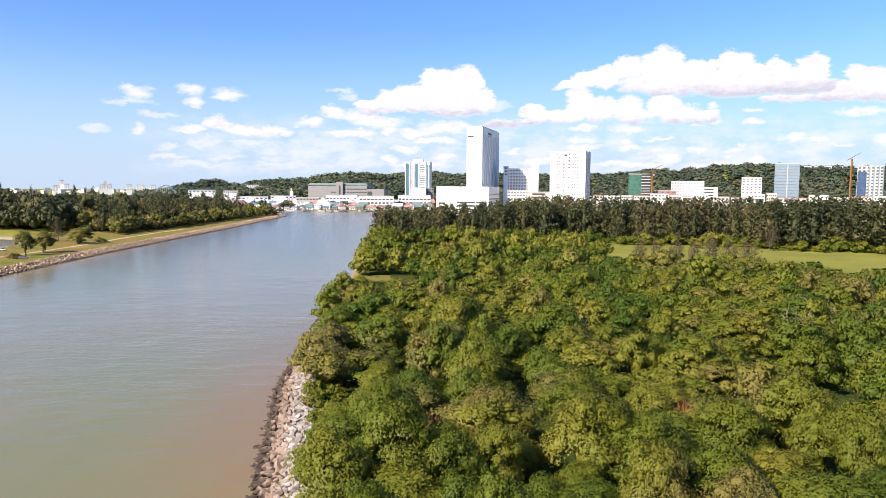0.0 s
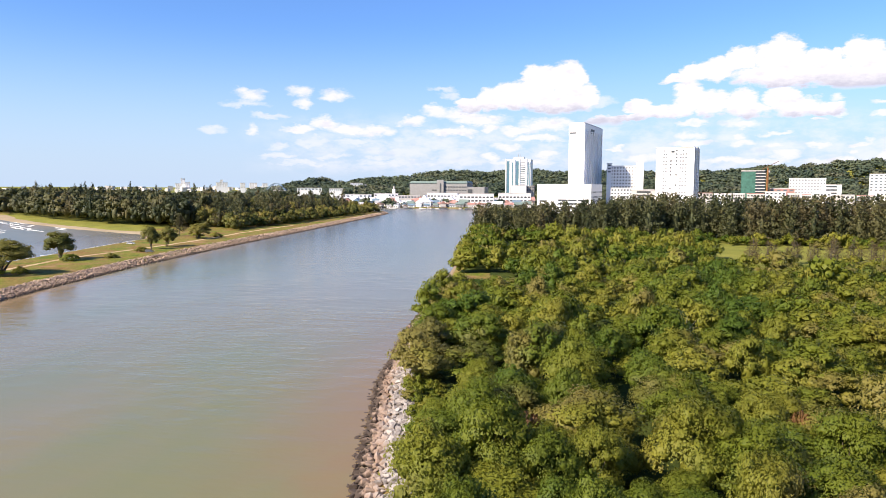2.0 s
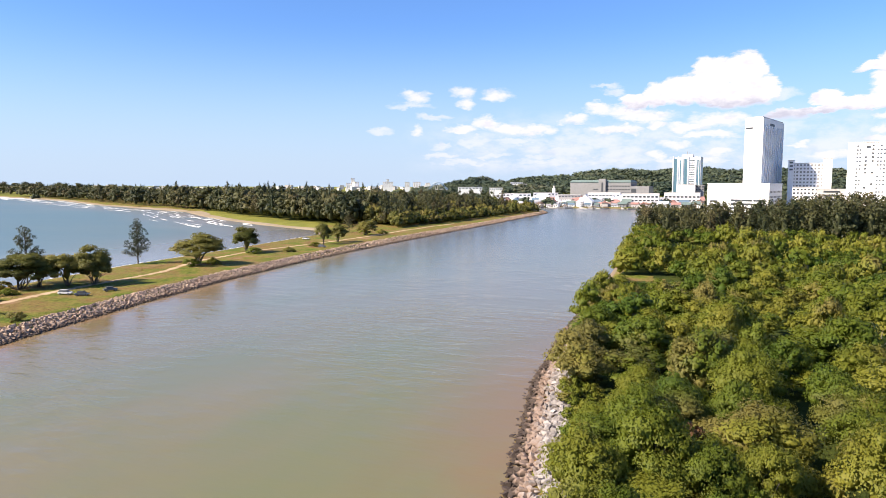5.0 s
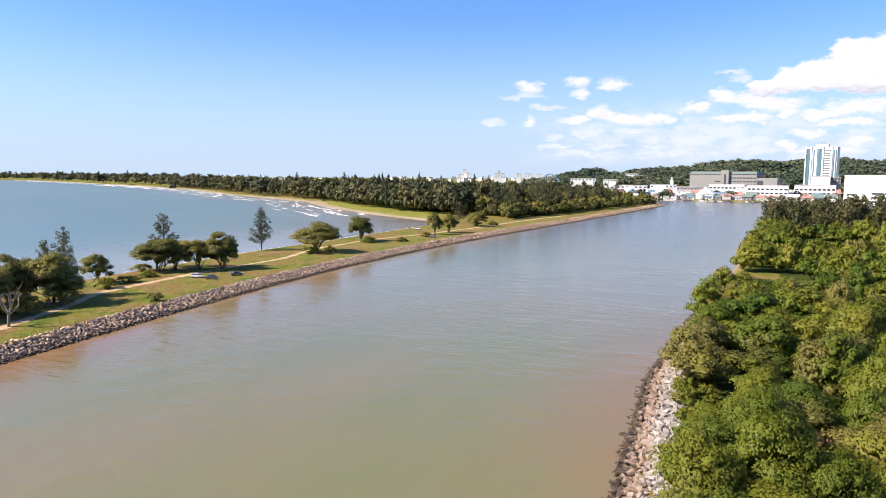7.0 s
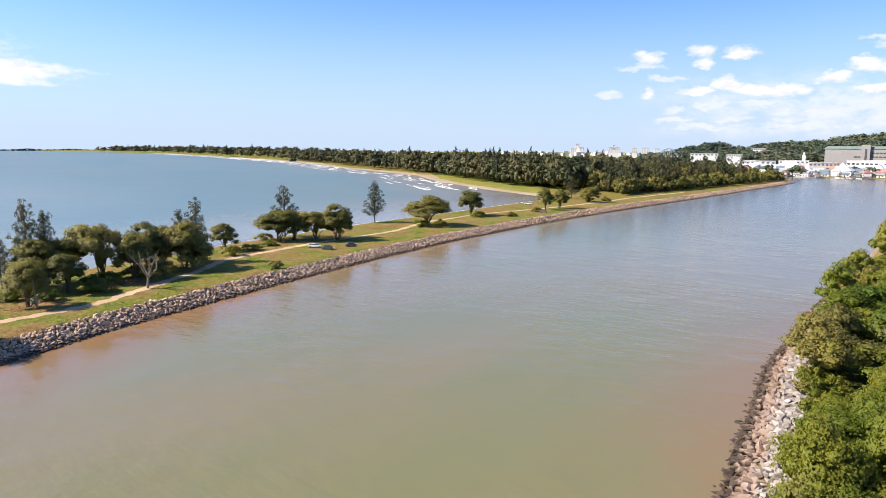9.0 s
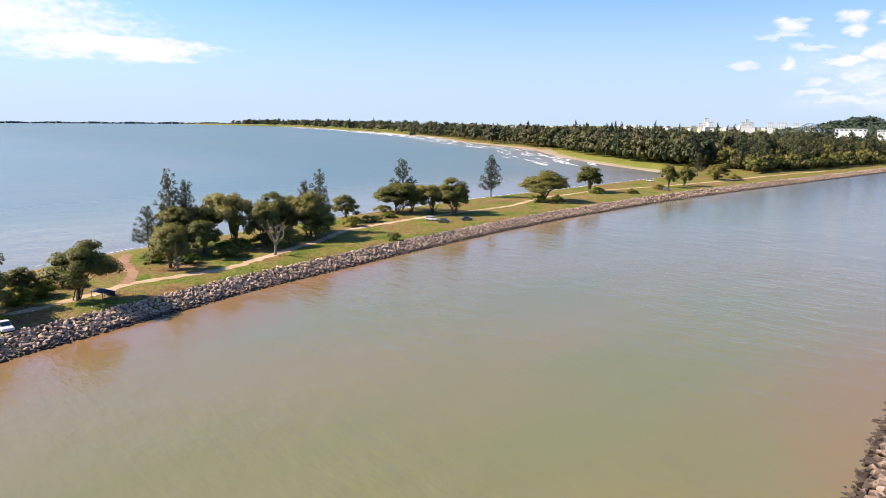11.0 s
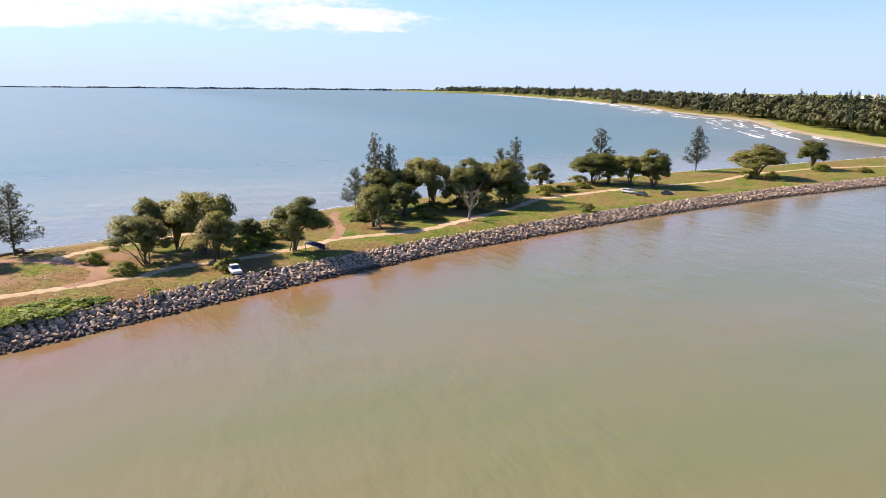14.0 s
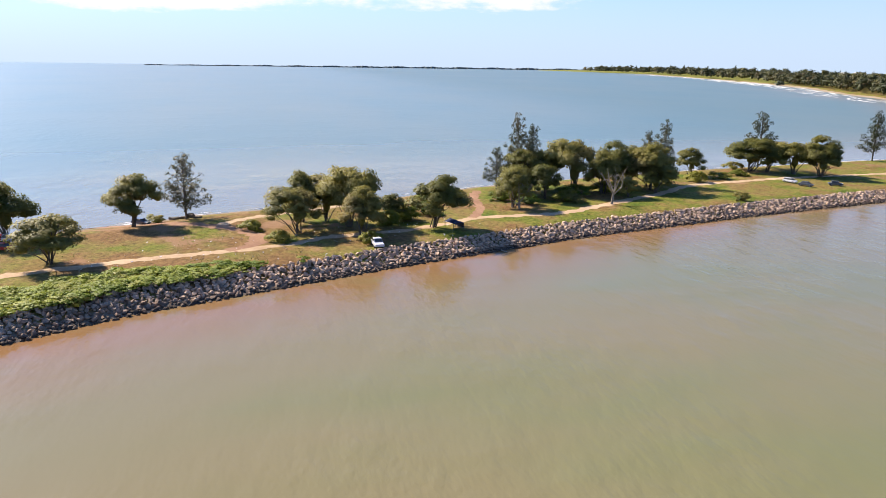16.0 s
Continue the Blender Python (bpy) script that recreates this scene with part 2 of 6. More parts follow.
def leaf_material(name, *colours, patch=0.11, through=0.25, grain=3.0, relief=0.35):
    m = bpy.data.materials.new(name)
    m.use_nodes = True
    n = Nodes(m.node_tree)
    geo = n.add("ShaderNodeNewGeometry").outputs["Position"]
    col = leaf_colour(*colours, patch=patch, grain=grain)(n, geo)
    d = n.add("ShaderNodeBsdfPrincipled")
    n.put(d.inputs["Base Color"], col)
    d.inputs["Roughness"].default_value, d.inputs["Specular IOR Level"].default_value = 0.55, 0.25
    rough = n.add("ShaderNodeBump")
    rough.inputs["Strength"].default_value, rough.inputs["Distance"].default_value = 0.4, relief
    n.put(rough.inputs["Height"], n.noise(geo, grain, 3.0, 0.65))
    n.put(d.inputs["Normal"], rough.outputs[0])
    tr = n.add("ShaderNodeBsdfTranslucent")
    n.put(tr.inputs[0], col)
    mx = n.add("ShaderNodeMixShader")
    mx.inputs[0].default_value = through
    n.put(mx.inputs[1], d.outputs[0])
    n.put(mx.inputs[2], tr.outputs[0])
    out = n.add("ShaderNodeOutputMaterial")
    n.put(out.inputs[0], mx.outputs[0])
    return m


def plain(name, colour, rough=0.6, spec=0.4, vary=0.12):
    """Paint, metal or cloth: one colour, a little uneven."""
    dark = tuple(c * (1 - vary) for c in colour)
    light = tuple(min(1, c * (1 + vary)) for c in colour)
    return material(name, two_scale(dark, light, 0.35, 6.0), rough, spec)


LEAF_THICKET = leaf_material("thicket_leaves", (0.072, 0.118, 0.012), (0.148, 0.172, 0.016), (0.225, 0.216, 0.028), (0.215, 0.17, 0.06), patch=0.075, through=0.4)
LEAF_SHORE = leaf_material("shore_leaves", (0.07, 0.084, 0.016), (0.15, 0.146, 0.03), (0.225, 0.20, 0.045), (0.24, 0.185, 0.065), through=0.35)
LEAF_NEEDLE = leaf_material("needle_leaves", (0.034, 0.045, 0.018), (0.064, 0.07, 0.026), (0.105, 0.10, 0.038), (0.125, 0.095, 0.046), patch=0.05, grain=1.0, relief=0.8, through=0.2)
# greens of the distant trees, with the haze before them mixed in as blue
LEAF_HAZED_HILL = leaf_material("hazed_hill_leaves", (0.058, 0.082, 0.052), (0.078, 0.10, 0.058), (0.105, 0.125, 0.07), (0.13, 0.128, 0.078), patch=0.012, grain=0.3, relief=2.0)
# haze over the far coast is put into its pale bluish leaf colour
LEAF_HAZED_COAST = leaf_material("hazed_coast_leaves", (0.10, 0.12, 0.13), (0.12, 0.145, 0.15), (0.14, 0.165, 0.16), (0.15, 0.16, 0.16), patch=0.004)
LEAF_RED = leaf_material("red_leaves", (0.10, 0.05, 0.02), (0.16, 0.065, 0.028), (0.17, 0.09, 0.03), (0.15, 0.085, 0.035))
BARK = material("bark", two_scale((0.0615, 0.0492, 0.0369), (0.148, 0.123, 0.0983), 0.5, 5.0), 0.9, 0.2)
DEAD_WOOD = material("dead_wood", two_scale((0.16, 0.135, 0.104), (0.283, 0.252, 0.209), 0.5, 5.0), 0.9, 0.2)


def ground_colour(n, co):
    place = n.add("ShaderNodeSeparateXYZ")
    n.put(place.inputs[0], co)
    dry = n.math("MULTIPLY", n.step(place.outputs[1], 70.0, -30.0), 0.07)
    g = n.ramp(n.math("ADD", n.noise(co, 0.075, 8.0, 0.68), dry), [(0.34, (0.085, 0.125, 0.016)), (0.45, (0.155, 0.16, 0.026)), (0.53, (0.20, 0.152, 0.045)), (0.64, (0.20, 0.115, 0.045))])
    fine = n.ramp(n.noise(co, 1.1, 6.0, 0.75), [(0.32, 0.45), (0.68, 1.35)])
    g = n.mix(1.0, g, fine, "MULTIPLY")
    bare = n.step(n.noise(co, 0.06, 8.0, 0.7), 0.56, 0.63)
    g = n.mix(n.math("MULTIPLY", bare, 0.85), g, (0.262, 0.154, 0.0863))
    sep = n.add("ShaderNodeSeparateXYZ")
    n.put(sep.inputs[0], co)
    sand = n.step(n.math("ADD", sep.outputs[2], n.math("MULTIPLY", n.noise(co, 0.2), 0.8)), 1.5, 0.9)
    return n.mix(sand, g, (0.225, 0.173, 0.12))


GROUND = material("grassy_ground", ground_colour, 0.95, 0.1,
                  lambda n, co: (n.noise(co, 1.3, 5.0, 0.7), 0.8, 0.5))
MEADOW = material("meadow_grass", two_scale((0.125, 0.14, 0.028), (0.225, 0.21, 0.042), 0.05, 0.9), 0.95, 0.1,
                  lambda n, co: (n.noise(co, 1.5, 4.0, 0.7), 0.6, 0.4))
DIRT_RED = material("red_track", two_scale((0.21, 0.112, 0.0675), (0.345, 0.21, 0.128), 0.12, 1.8), 0.95, 0.1,
                    lambda n, co: (n.noise(co, 2.0, 4.0, 0.7), 0.5, 0.2))
# green undergrowth, its colour darkened for the shade below the thicket
SHADED_UNDERGROWTH = material("shaded_undergrowth", two_scale((0.0225, 0.0375, 0.009), (0.0675, 0.0825, 0.015), 0.12, 1.5), 0.95, 0.1,
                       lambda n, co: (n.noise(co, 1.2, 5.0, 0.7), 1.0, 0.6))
DIRT = material("sandy_track", two_scale((0.34, 0.225, 0.13), (0.52, 0.39, 0.25), 0.12, 1.8), 0.95, 0.1,
                lambda n, co: (n.noise(co, 2.0, 4.0, 0.7), 0.5, 0.2))
SAND = material("beach_sand", two_scale((0.221, 0.173, 0.111), (0.32, 0.258, 0.178), 0.02, 0.5), 0.95, 0.1)


def rock_colour(dark, light, wet_to, stain_to):
    def build(n, co):
        own = n.add("ShaderNodeObjectInfo").outputs["Random"]
        isle = n.add("ShaderNodeNewGeometry").outputs["Random Per Island"]
        f = n.math("ADD", n.math("MULTIPLY", n.noise(co, 1.1, 5.0, 0.7), 0.7), n.math("MULTIPLY", n.math("ADD", own, isle), 0.22))
        c = n.ramp(f, [(0.36, dark), (0.8, light)])
        sep = n.add("ShaderNodeSeparateXYZ")
        n.put(sep.inputs[0], co)
        wet = n.step(n.math("ADD", sep.outputs[2], n.math("MULTIPLY", n.noise(co, 0.4), 0.7)), wet_to + 0.55, wet_to)
        stain = n.step(n.math("ADD", sep.outputs[2], n.math("MULTIPLY", n.noise(co, 0.5), 0.9)), stain_to + 0.9, stain_to)
        c = n.mix(n.math("MULTIPLY", stain, 0.75), c, (0.225, 0.143, 0.0938))
        return n.mix(wet, c, (0.06, 0.043, 0.032))
    return build


ROCK_GREY = material("grey_rock", rock_colour((0.036, 0.025, 0.019), (0.54, 0.385, 0.27), 0.55, 0.75), 0.85, 0.25,
                     lambda n, co: (n.noise(co, 4.0, 5.0, 0.7), 0.7, 0.1))
ROCK_PALE = material("pale_rock", rock_colour((0.115, 0.095, 0.082), (0.40, 0.36, 0.325), 0.95, 1.7), 0.85, 0.25,
                     lambda n, co: (n.noise(co, 4.0, 5.0, 0.7), 0.7, 0.1))


def water_material():
    m = bpy.data.materials.new("muddy_water")
    m.use_nodes = True
    n = Nodes(m.node_tree)
    co = n.add("ShaderNodeNewGeometry").outputs["Position"]
    sep = n.add("ShaderNodeSeparateXYZ")
    n.put(sep.inputs[0], co)
    x, y = sep.outputs[0], sep.outputs[1]
    # silt hangs in the river in long streaks; the sea beyond the spit is clearer
    streak = n.noise(n.scaled(co, (0.016, 0.006, 1.0)), 1.0, 4.0, 0.6)
    river = n.ramp(streak, [(0.34, (0.182, 0.147, 0.072)), (0.5, (0.172, 0.148, 0.069)), (0.64, (0.148, 0.147, 0.062))])
    sea = n.ramp(n.noise(n.scaled(co, (0.004, 0.008, 1.0)), 1.0, 4.0, 0.6),
                 [(0.3, (0.08, 0.14, 0.138)), (0.7, (0.13, 0.163, 0.14))])
    off = n.math("ADD", n.math("ADD", x, n.math("MULTIPLY", y, 0.16)), n.math("MULTIPLY", n.noise(co, 0.01, 3.0), 40.0))
    far_sea = n.step(off, -150.0, -330.0)
    col = n.mix(far_sea, river, sea)
    # towards its head the river's base colour is greyed to suggest mirrored sky
    upriver_sheen = n.step(y, 140.0, 560.0)
    col = n.mix(n.math("MULTIPLY", upriver_sheen, n.math("SUBTRACT", 1.0, far_sea)), col, (0.092, 0.094, 0.084))
    # red silt stirred up along the stones
    att = n.add("ShaderNodeAttribute")
    att.attribute_name = "silt"
    silt = n.math("MULTIPLY", att.outputs["Fac"], n.step(n.noise(n.scaled(co, (0.035, 0.02, 1.0)), 1.0, 5.0, 0.6), 0.30, 0.55))
    col = n.mix(silt, col, (0.215, 0.105, 0.04))
    # pale sand stirred up along the beach
    sandy = n.add("ShaderNodeAttribute")
    sandy.attribute_name = "shoal"
    col = n.mix(n.math("MULTIPLY", sandy.outputs["Fac"], n.step(n.noise(n.scaled(co, (0.012, 0.02, 1.0)), 1.0, 4.0, 0.6), 0.2, 0.6)), col, (0.195, 0.175, 0.14))
    p = n.add("ShaderNodeBsdfPrincipled")
    n.put(p.inputs["Base Color"], col)
    p.inputs["Roughness"].default_value, p.inputs["IOR"].default_value = 0.12, 1.33
    p.inputs["Specular IOR Level"].default_value = 0.5
    swell = n.noise(n.scaled(co, (0.11, 0.24, 1.0)), 1.0, 3.0, 0.55)
    chop = n.noise(n.scaled(co, (0.55, 0.75, 1.0)), 1.0, 4.0, 0.65)
    patch = n.step(n.noise(co, 0.02, 3.0), 0.35, 0.7)
    h = n.math("ADD", n.math("MULTIPLY", n.math("MULTIPLY", swell, n.math("ADD", patch, 0.3)), 0.42), n.math("MULTIPLY", n.math("MULTIPLY", chop, patch), 0.12))
    # calmer towards the head of the river
    calm = n.math("SUBTRACT", 1.0, n.math("MULTIPLY", n.step(y, 90.0, 420.0), 0.72))
    b = n.add("ShaderNodeBump")
    n.put(b.inputs["Height"], n.math("MULTIPLY", h, calm))
    b.inputs["Strength"].default_value, b.inputs["Distance"].default_value = 0.62, 1.0
    n.put(p.inputs["Roughness"], n.math("ADD", n.math("MULTIPLY", far_sea, 0.16), n.math("MULTIPLY_ADD", calm, -0.12, 0.24)))
    n.put(p.inputs["Normal"], b.outputs[0])
    out = n.add("ShaderNodeOutputMaterial")
    n.put(out.inputs[0], p.outputs[0])
    return m


WATER = water_material()
FOAM = plain("foam", (0.6, 0.592, 0.576), 0.9, 0.2)
WHITE = plain("white_paint", (0.80, 0.79, 0.78), 0.6, 0.3, 0.04)
OFFWHITE = plain("weathered_render", (0.50, 0.47, 0.44), 0.8, 0.2)
GREY = plain("grey_concrete", (0.24, 0.235, 0.23), 0.85, 0.2)
WINDOW = plain("window_glass", (0.10, 0.11, 0.125), 0.3, 0.5)
DARK = plain("dark_opening", (0.05, 0.055, 0.06), 0.5, 0.4)
GLASS = plain("tinted_glass", (0.09, 0.17, 0.21), 0.15, 0.6)
PALE_GLASS = plain("pale_blue_glass", (0.192, 0.264, 0.336), 0.2, 0.6)
NET_GREEN = plain("green_netting", (0.05, 0.13, 0.10), 0.8, 0.2, 0.4)
NET_BLUE = plain("blue_netting", (0.05, 0.085, 0.16), 0.8, 0.2, 0.6)
ROOF_RED = plain("red_roof", (0.34, 0.19, 0.16), 0.8, 0.2, 0.3)
ROOF_BROWN = plain("rusty_roof", (0.24, 0.17, 0.14), 0.8, 0.2, 0.3)
ROOF_GREY = plain("grey_roof", (0.288, 0.288, 0.304), 0.6, 0.3, 0.2)
ROOF_BLUE = plain("blue_roof", (0.13, 0.19, 0.24), 0.6, 0.3, 0.2)
ROOF_GREEN = plain("green_roof", (0.14, 0.185, 0.165), 0.6, 0.3, 0.2)
CAR_WHITE = plain("white_car_paint", (0.6, 0.6, 0.608), 0.25, 0.5, 0.03)
CAR_DARK = plain("grey_car_paint", (0.104, 0.112, 0.128), 0.25, 0.5, 0.05)
CAR_RED = plain("red_car_paint", (0.336, 0.024, 0.024), 0.3, 0.5, 0.05)
RUBBER = plain("rubber", (0.02, 0.02, 0.02), 0.8, 0.2)
TARP_BLUE = plain("blue_tarpaulin", (0.012, 0.022, 0.08), 0.7, 0.3, 0.2)
ORANGE = plain("orange_steel", (0.24, 0.11, 0.04), 0.5, 0.4, 0.1)


# ---------------------------------------------------------------- meshes
def mesh_of(name, verts, faces, mats, index=None, smooth=False):
    """A mesh from arrays: faces is a list of (n, 3) or (n, 4) index arrays."""
    me = bpy.data.meshes.new(name)
    verts = np.asarray(verts, np.float32)
    normals = verts[:, 3:] if verts.shape[-1] == 6 else None
    verts = verts.reshape(-1, verts.shape[-1])[:, :3]
    faces = [np.asarray(f, np.int32) for f in faces if len(f)]
    loops = np.concatenate([f.ravel() for f in faces])
    sizes = np.concatenate([np.full(len(f), f.shape[1], np.int32) for f in faces])
    starts = np.concatenate([[0], np.cumsum(sizes)[:-1]]).astype(np.int32)
    me.vertices.add(len(verts))
    me.vertices.foreach_set("co", verts.ravel())
    me.loops.add(len(loops))
    me.loops.foreach_set("vertex_index", loops)
    me.polygons.add(len(sizes))
    me.polygons.foreach_set("loop_start", starts)
    me.polygons.foreach_set("loop_total", sizes)
    for m in mats:
        me.materials.append(m)
    if index is not None:
        me.polygons.foreach_set("material_index", np.asarray(index, np.int32))
    me.polygons.foreach_set("use_smooth", np.full(len(sizes), smooth))
    me.update(calc_edges=True)
    if normals is not None:
        me.normals_split_custom_set_from_vertices(normals / (np.linalg.norm(normals, axis=1, keepdims=True) + 1e-9))
    return me


def part(name, bm, mat, parent=None, label=""):
    """Links a bmesh as one mesh object under a thing or a part."""
    me = bpy.data.meshes.new(name)
    bm.to_mesh(me)
    bm.free()
    me.materials.append(mat)
    ob = new(name, me)
    ob.parent = parent
    return tagged(ob, label)


def box(bm, x, y, z, sx, sy, sz, bevel=0.0):
    """A box that stands on z."""
    made = bmesh.ops.create_cube(bm, size=1.0, matrix=Matrix.Translation((x, y, z + sz / 2)) @ Matrix.Diagonal((sx, sy, sz, 1)))
    if bevel:
        edges = list({e for v in made["verts"] for e in v.link_edges})
        bmesh.ops.bevel(bm, geom=edges, offset=bevel, segments=2, affect="EDGES")
    return bm


def boxed(x, y, z, sx, sy, sz, bevel=0.0):
    return box(bmesh.new(), x, y, z, sx, sy, sz, bevel)


def tube(points, radii, sides=6):
    """A tapering tube along points: verts and quads."""
    pts = [Vector(p) for p in points]
    V, Q = [], []
    for i, p in enumerate(pts):
        way = (pts[min(i + 1, len(pts) - 1)] - pts[max(i - 1, 0)]).normalized()
        u = way.orthogonal().normalized()
        v = way.cross(u)
        for k in range(sides):
            a = 2 * math.pi * k / sides
            V.append(p + (u * math.cos(a) + v * math.sin(a)) * radii[i])
    for i in range(len(pts) - 1):
        for k in range(sides):
            a, b = i * sides + k, i * sides + (k + 1) % sides
            Q.append((a, b, b + sides, a + sides))
    return np.array([tuple(v) for v in V]), np.array(Q)


def joined(pieces):
    """Joins (verts, faces) pieces that have the same number of corners a face."""
    V, F, k = [], [], 0
    for v, f in pieces:
        V.append(v)
        F.append(np.asarray(f) + k)
        k += len(v)
    return np.concatenate(V), np.concatenate(F)


def leaf_cards(rng, centres, radii, count, size, spread=0.22, down=-0.45, corners=4, tumble=0.5, out=0.08, hub=None):
    """Small bent cards over the skins of lumps."""
    centres, radii = np.asarray(centres, float), np.asarray(radii, float)
    weight = radii[:, 0] * radii[:, 2]
    pick = rng.choice(len(centres), count, p=weight / weight.sum())
    d = rng.normal(size=(count, 3))
    d /= np.linalg.norm(d, axis=1, keepdims=True)
    flip = d[:, 2] < down
    d[flip, 2] *= -1
    p = centres[pick] + d * radii[pick] * (1 - spread * rng.random((count, 1)) ** 1.5 + out * rng.random((count, 1)) ** 0.7)
    nrm = d + rng.normal(size=(count, 3)) * tumble + np.array((0, 0, 0.25))
    nrm /= np.linalg.norm(nrm, axis=1, keepdims=True)
    u = np.cross(nrm, rng.normal(size=(count, 3)))
    u /= np.linalg.norm(u, axis=1, keepdims=True) + 1e-9
    w = np.cross(nrm, u)
    # light falls on a spray as on the round lump that it belongs to
    round_n = d / radii[pick] * radii[pick].mean(1, keepdims=True) + rng.normal(size=(count, 3)) * 0.28 + np.array((0, 0, 0.3))
    if hub is not None:
        crown_n = (p - np.asarray(hub)) * np.array((1.0, 1.0, 1.3))
        round_n = round_n * 0.5 + 0.85 * crown_n / (np.linalg.norm(crown_n, axis=1, keepdims=True) + 1e-9)
    s = size * (0.6 + 0.8 * rng.random((count, 1)))
    a = s * (0.55 + 0.5 * rng.random((count, 1)))
    if corners == 3:
        V = np.stack([p - u * s - w * a * 0.5, p + u * s - w * a * 0.5, p + w * a + nrm * s * 0.2], 1)
        return np.concatenate([V.reshape(-1, 3), np.repeat(round_n, 3, 0)], 1), np.arange(count * 3).reshape(-1, 3)
    V = np.stack([p - u * s, p - w * a * 0.6 + nrm * s * 0.2, p + u * s, p + w * a * 0.6 + nrm * s * 0.2], 1)
    return np.concatenate([V.reshape(-1, 3), np.repeat(round_n, 4, 0)], 1), np.arange(count * 4).reshape(-1, 4)


ICO = {}


def lumps(centres, radii, shrink, fine=1):
    """Coarse dark hearts inside the leaf lumps, as triangles."""
    if fine not in ICO:
        bm = bmesh.new()
        bmesh.ops.create_icosphere(bm, subdivisions=fine, radius=1)
        bm.verts.index_update()
        ICO[fine] = (np.array([tuple(v.co) for v in bm.verts]), np.array([[v.index for v in f.verts] for f in bm.faces]))
        bm.free()
    V, T = ICO[fine]
    V = V * (1 + 0.10 * np.sin(V[:, :1] * 7 + V[:, 1:2] * 5) * np.cos(V[:, 2:] * 6)) if fine > 1 else V
    return joined([(np.concatenate([V * np.asarray(r) * shrink + np.asarray(c), V / np.asarray(r) * np.mean(r)], 1), T) for c, r in zip(centres, radii)])


def moved(verts, x, y, z, s, turn, sz=None):
    c, k = math.cos(turn), math.sin(turn)
    sz = s if sz is None else sz
    out = np.empty_like(verts)
    out[:, 0] = (verts[:, 0] * c - verts[:, 1] * k) * s + x
    out[:, 1] = (verts[:, 0] * k + verts[:, 1] * c) * s + y
    out[:, 2] = verts[:, 2] * sz + z
    if verts.shape[1] == 6:
        out[:, 3] = verts[:, 3] * c - verts[:, 4] * k
        out[:, 4] = verts[:, 3] * k + verts[:, 4] * c
        out[:, 5] = verts[:, 5] * s / sz
    return out


# ---------------------------------------------------------------- lie of the land
LAND = 2.2
RIVER_LEFT = [(-40, -230), (-62, -130), (-82, -78), (-99, -39), (-108, -24), (-117, -2), (-127, 22), (-142, 65), (-155, 115), (-166, 165),
              (-175, 217), (-182, 285), (-186, 380), (-187, 480), (-188, 600), (-190, 700), (-193, 849), (-202, 878)]
RIVER_HEAD = [(-202, 878), (-262, 905), (-430, 960), (-440, 1050), (-230, 1040), (-187, 1025), (-76, 1018)]
RIVER_RIGHT = [(-76, 1018), (-66, 800), (-56, 560), (-43, 360), (-37, 250), (-34, 168), (-31.5, 140), (-30, 123), (-25.5, 98), (-22.5, 81),
               (-19, 60), (-14, 20), (-8, -60), (10, -420)]
SEA_SIDE = [(-125, -230), (-148, -110), (-172, -36), (-180, -23), (-188, 4), (-195, 28), (-209, 57), (-220, 95), (-233, 150), (-247, 232), (-254, 317),
            (-266, 431), (-291, 466), (-375, 508), (-500, 590), (-620, 689), (-910, 822), (-1164, 970), (-1434, 1088), (-1900, 1262),
            (-3000, 1620), (-4300, 1560), (-5600, 2300)]
OUTLINE = RIVER_LEFT + RIVER_HEAD[1:] + RIVER_RIGHT[1:] + [(6000, -420), (6000, 6500), (-6000, 6500)] + SEA_SIDE[::-1]


def inside(px, py, ring):
    """Which points lie inside a ring."""
    r = np.array(ring, float)
    res = np.zeros(len(px), bool)
    for (x0, y0), (x1, y1) in zip(r, np.roll(r, -1, 0)):
        cross = (y0 > py) != (y1 > py)
        if y1 != y0:
            res ^= cross & (px < (x1 - x0) * (py - y0) / (y1 - y0) + x0)
    return res


def away(px, py, line):
    """Distance of points from a line of segments."""
    best = np.full(len(px), 1e9)
    for (x0, y0), (x1, y1) in zip(line, line[1:]):
        dx, dy = x1 - x0, y1 - y0
        t = np.clip(((px - x0) * dx + (py - y0) * dy) / (dx * dx + dy * dy), 0, 1)
        best = np.minimum(best, np.hypot(px - x0 - t * dx, py - y0 - t * dy))
    return best


def bumps(px, py, seed, size):
    """Smooth rolling relief from a few sines."""
    rng = np.random.default_rng(seed)
    out = np.zeros(len(px))
    for k in range(7):
        a, f = rng.random() * 6.28, (0.6 + 1.2 * rng.random()) / size
        out += np.sin((px * math.cos(a) + py * math.sin(a)) * f * 6.28 + rng.random() * 6.28)
    return out / 7


# the wooded ridge behind the town: x along it and the height of its crest
RIDGE_Y = 1850
RIDGE = [(-6000, 3), (-900, 3), (-780, 10), (-690, 18), (-640, 29), (-606, 40), (-575, 30), (-545, 26), (-480, 38), (-428, 44), (-390, 42), (-338, 53), (-270, 56), (-218, 59), (-97, 60), (23, 59), (150, 57), (264, 60), (427, 62), (549, 71), (774, 85), (998, 85), (1176, 83), (1700, 82), (2600, 70), (6000, 40)]


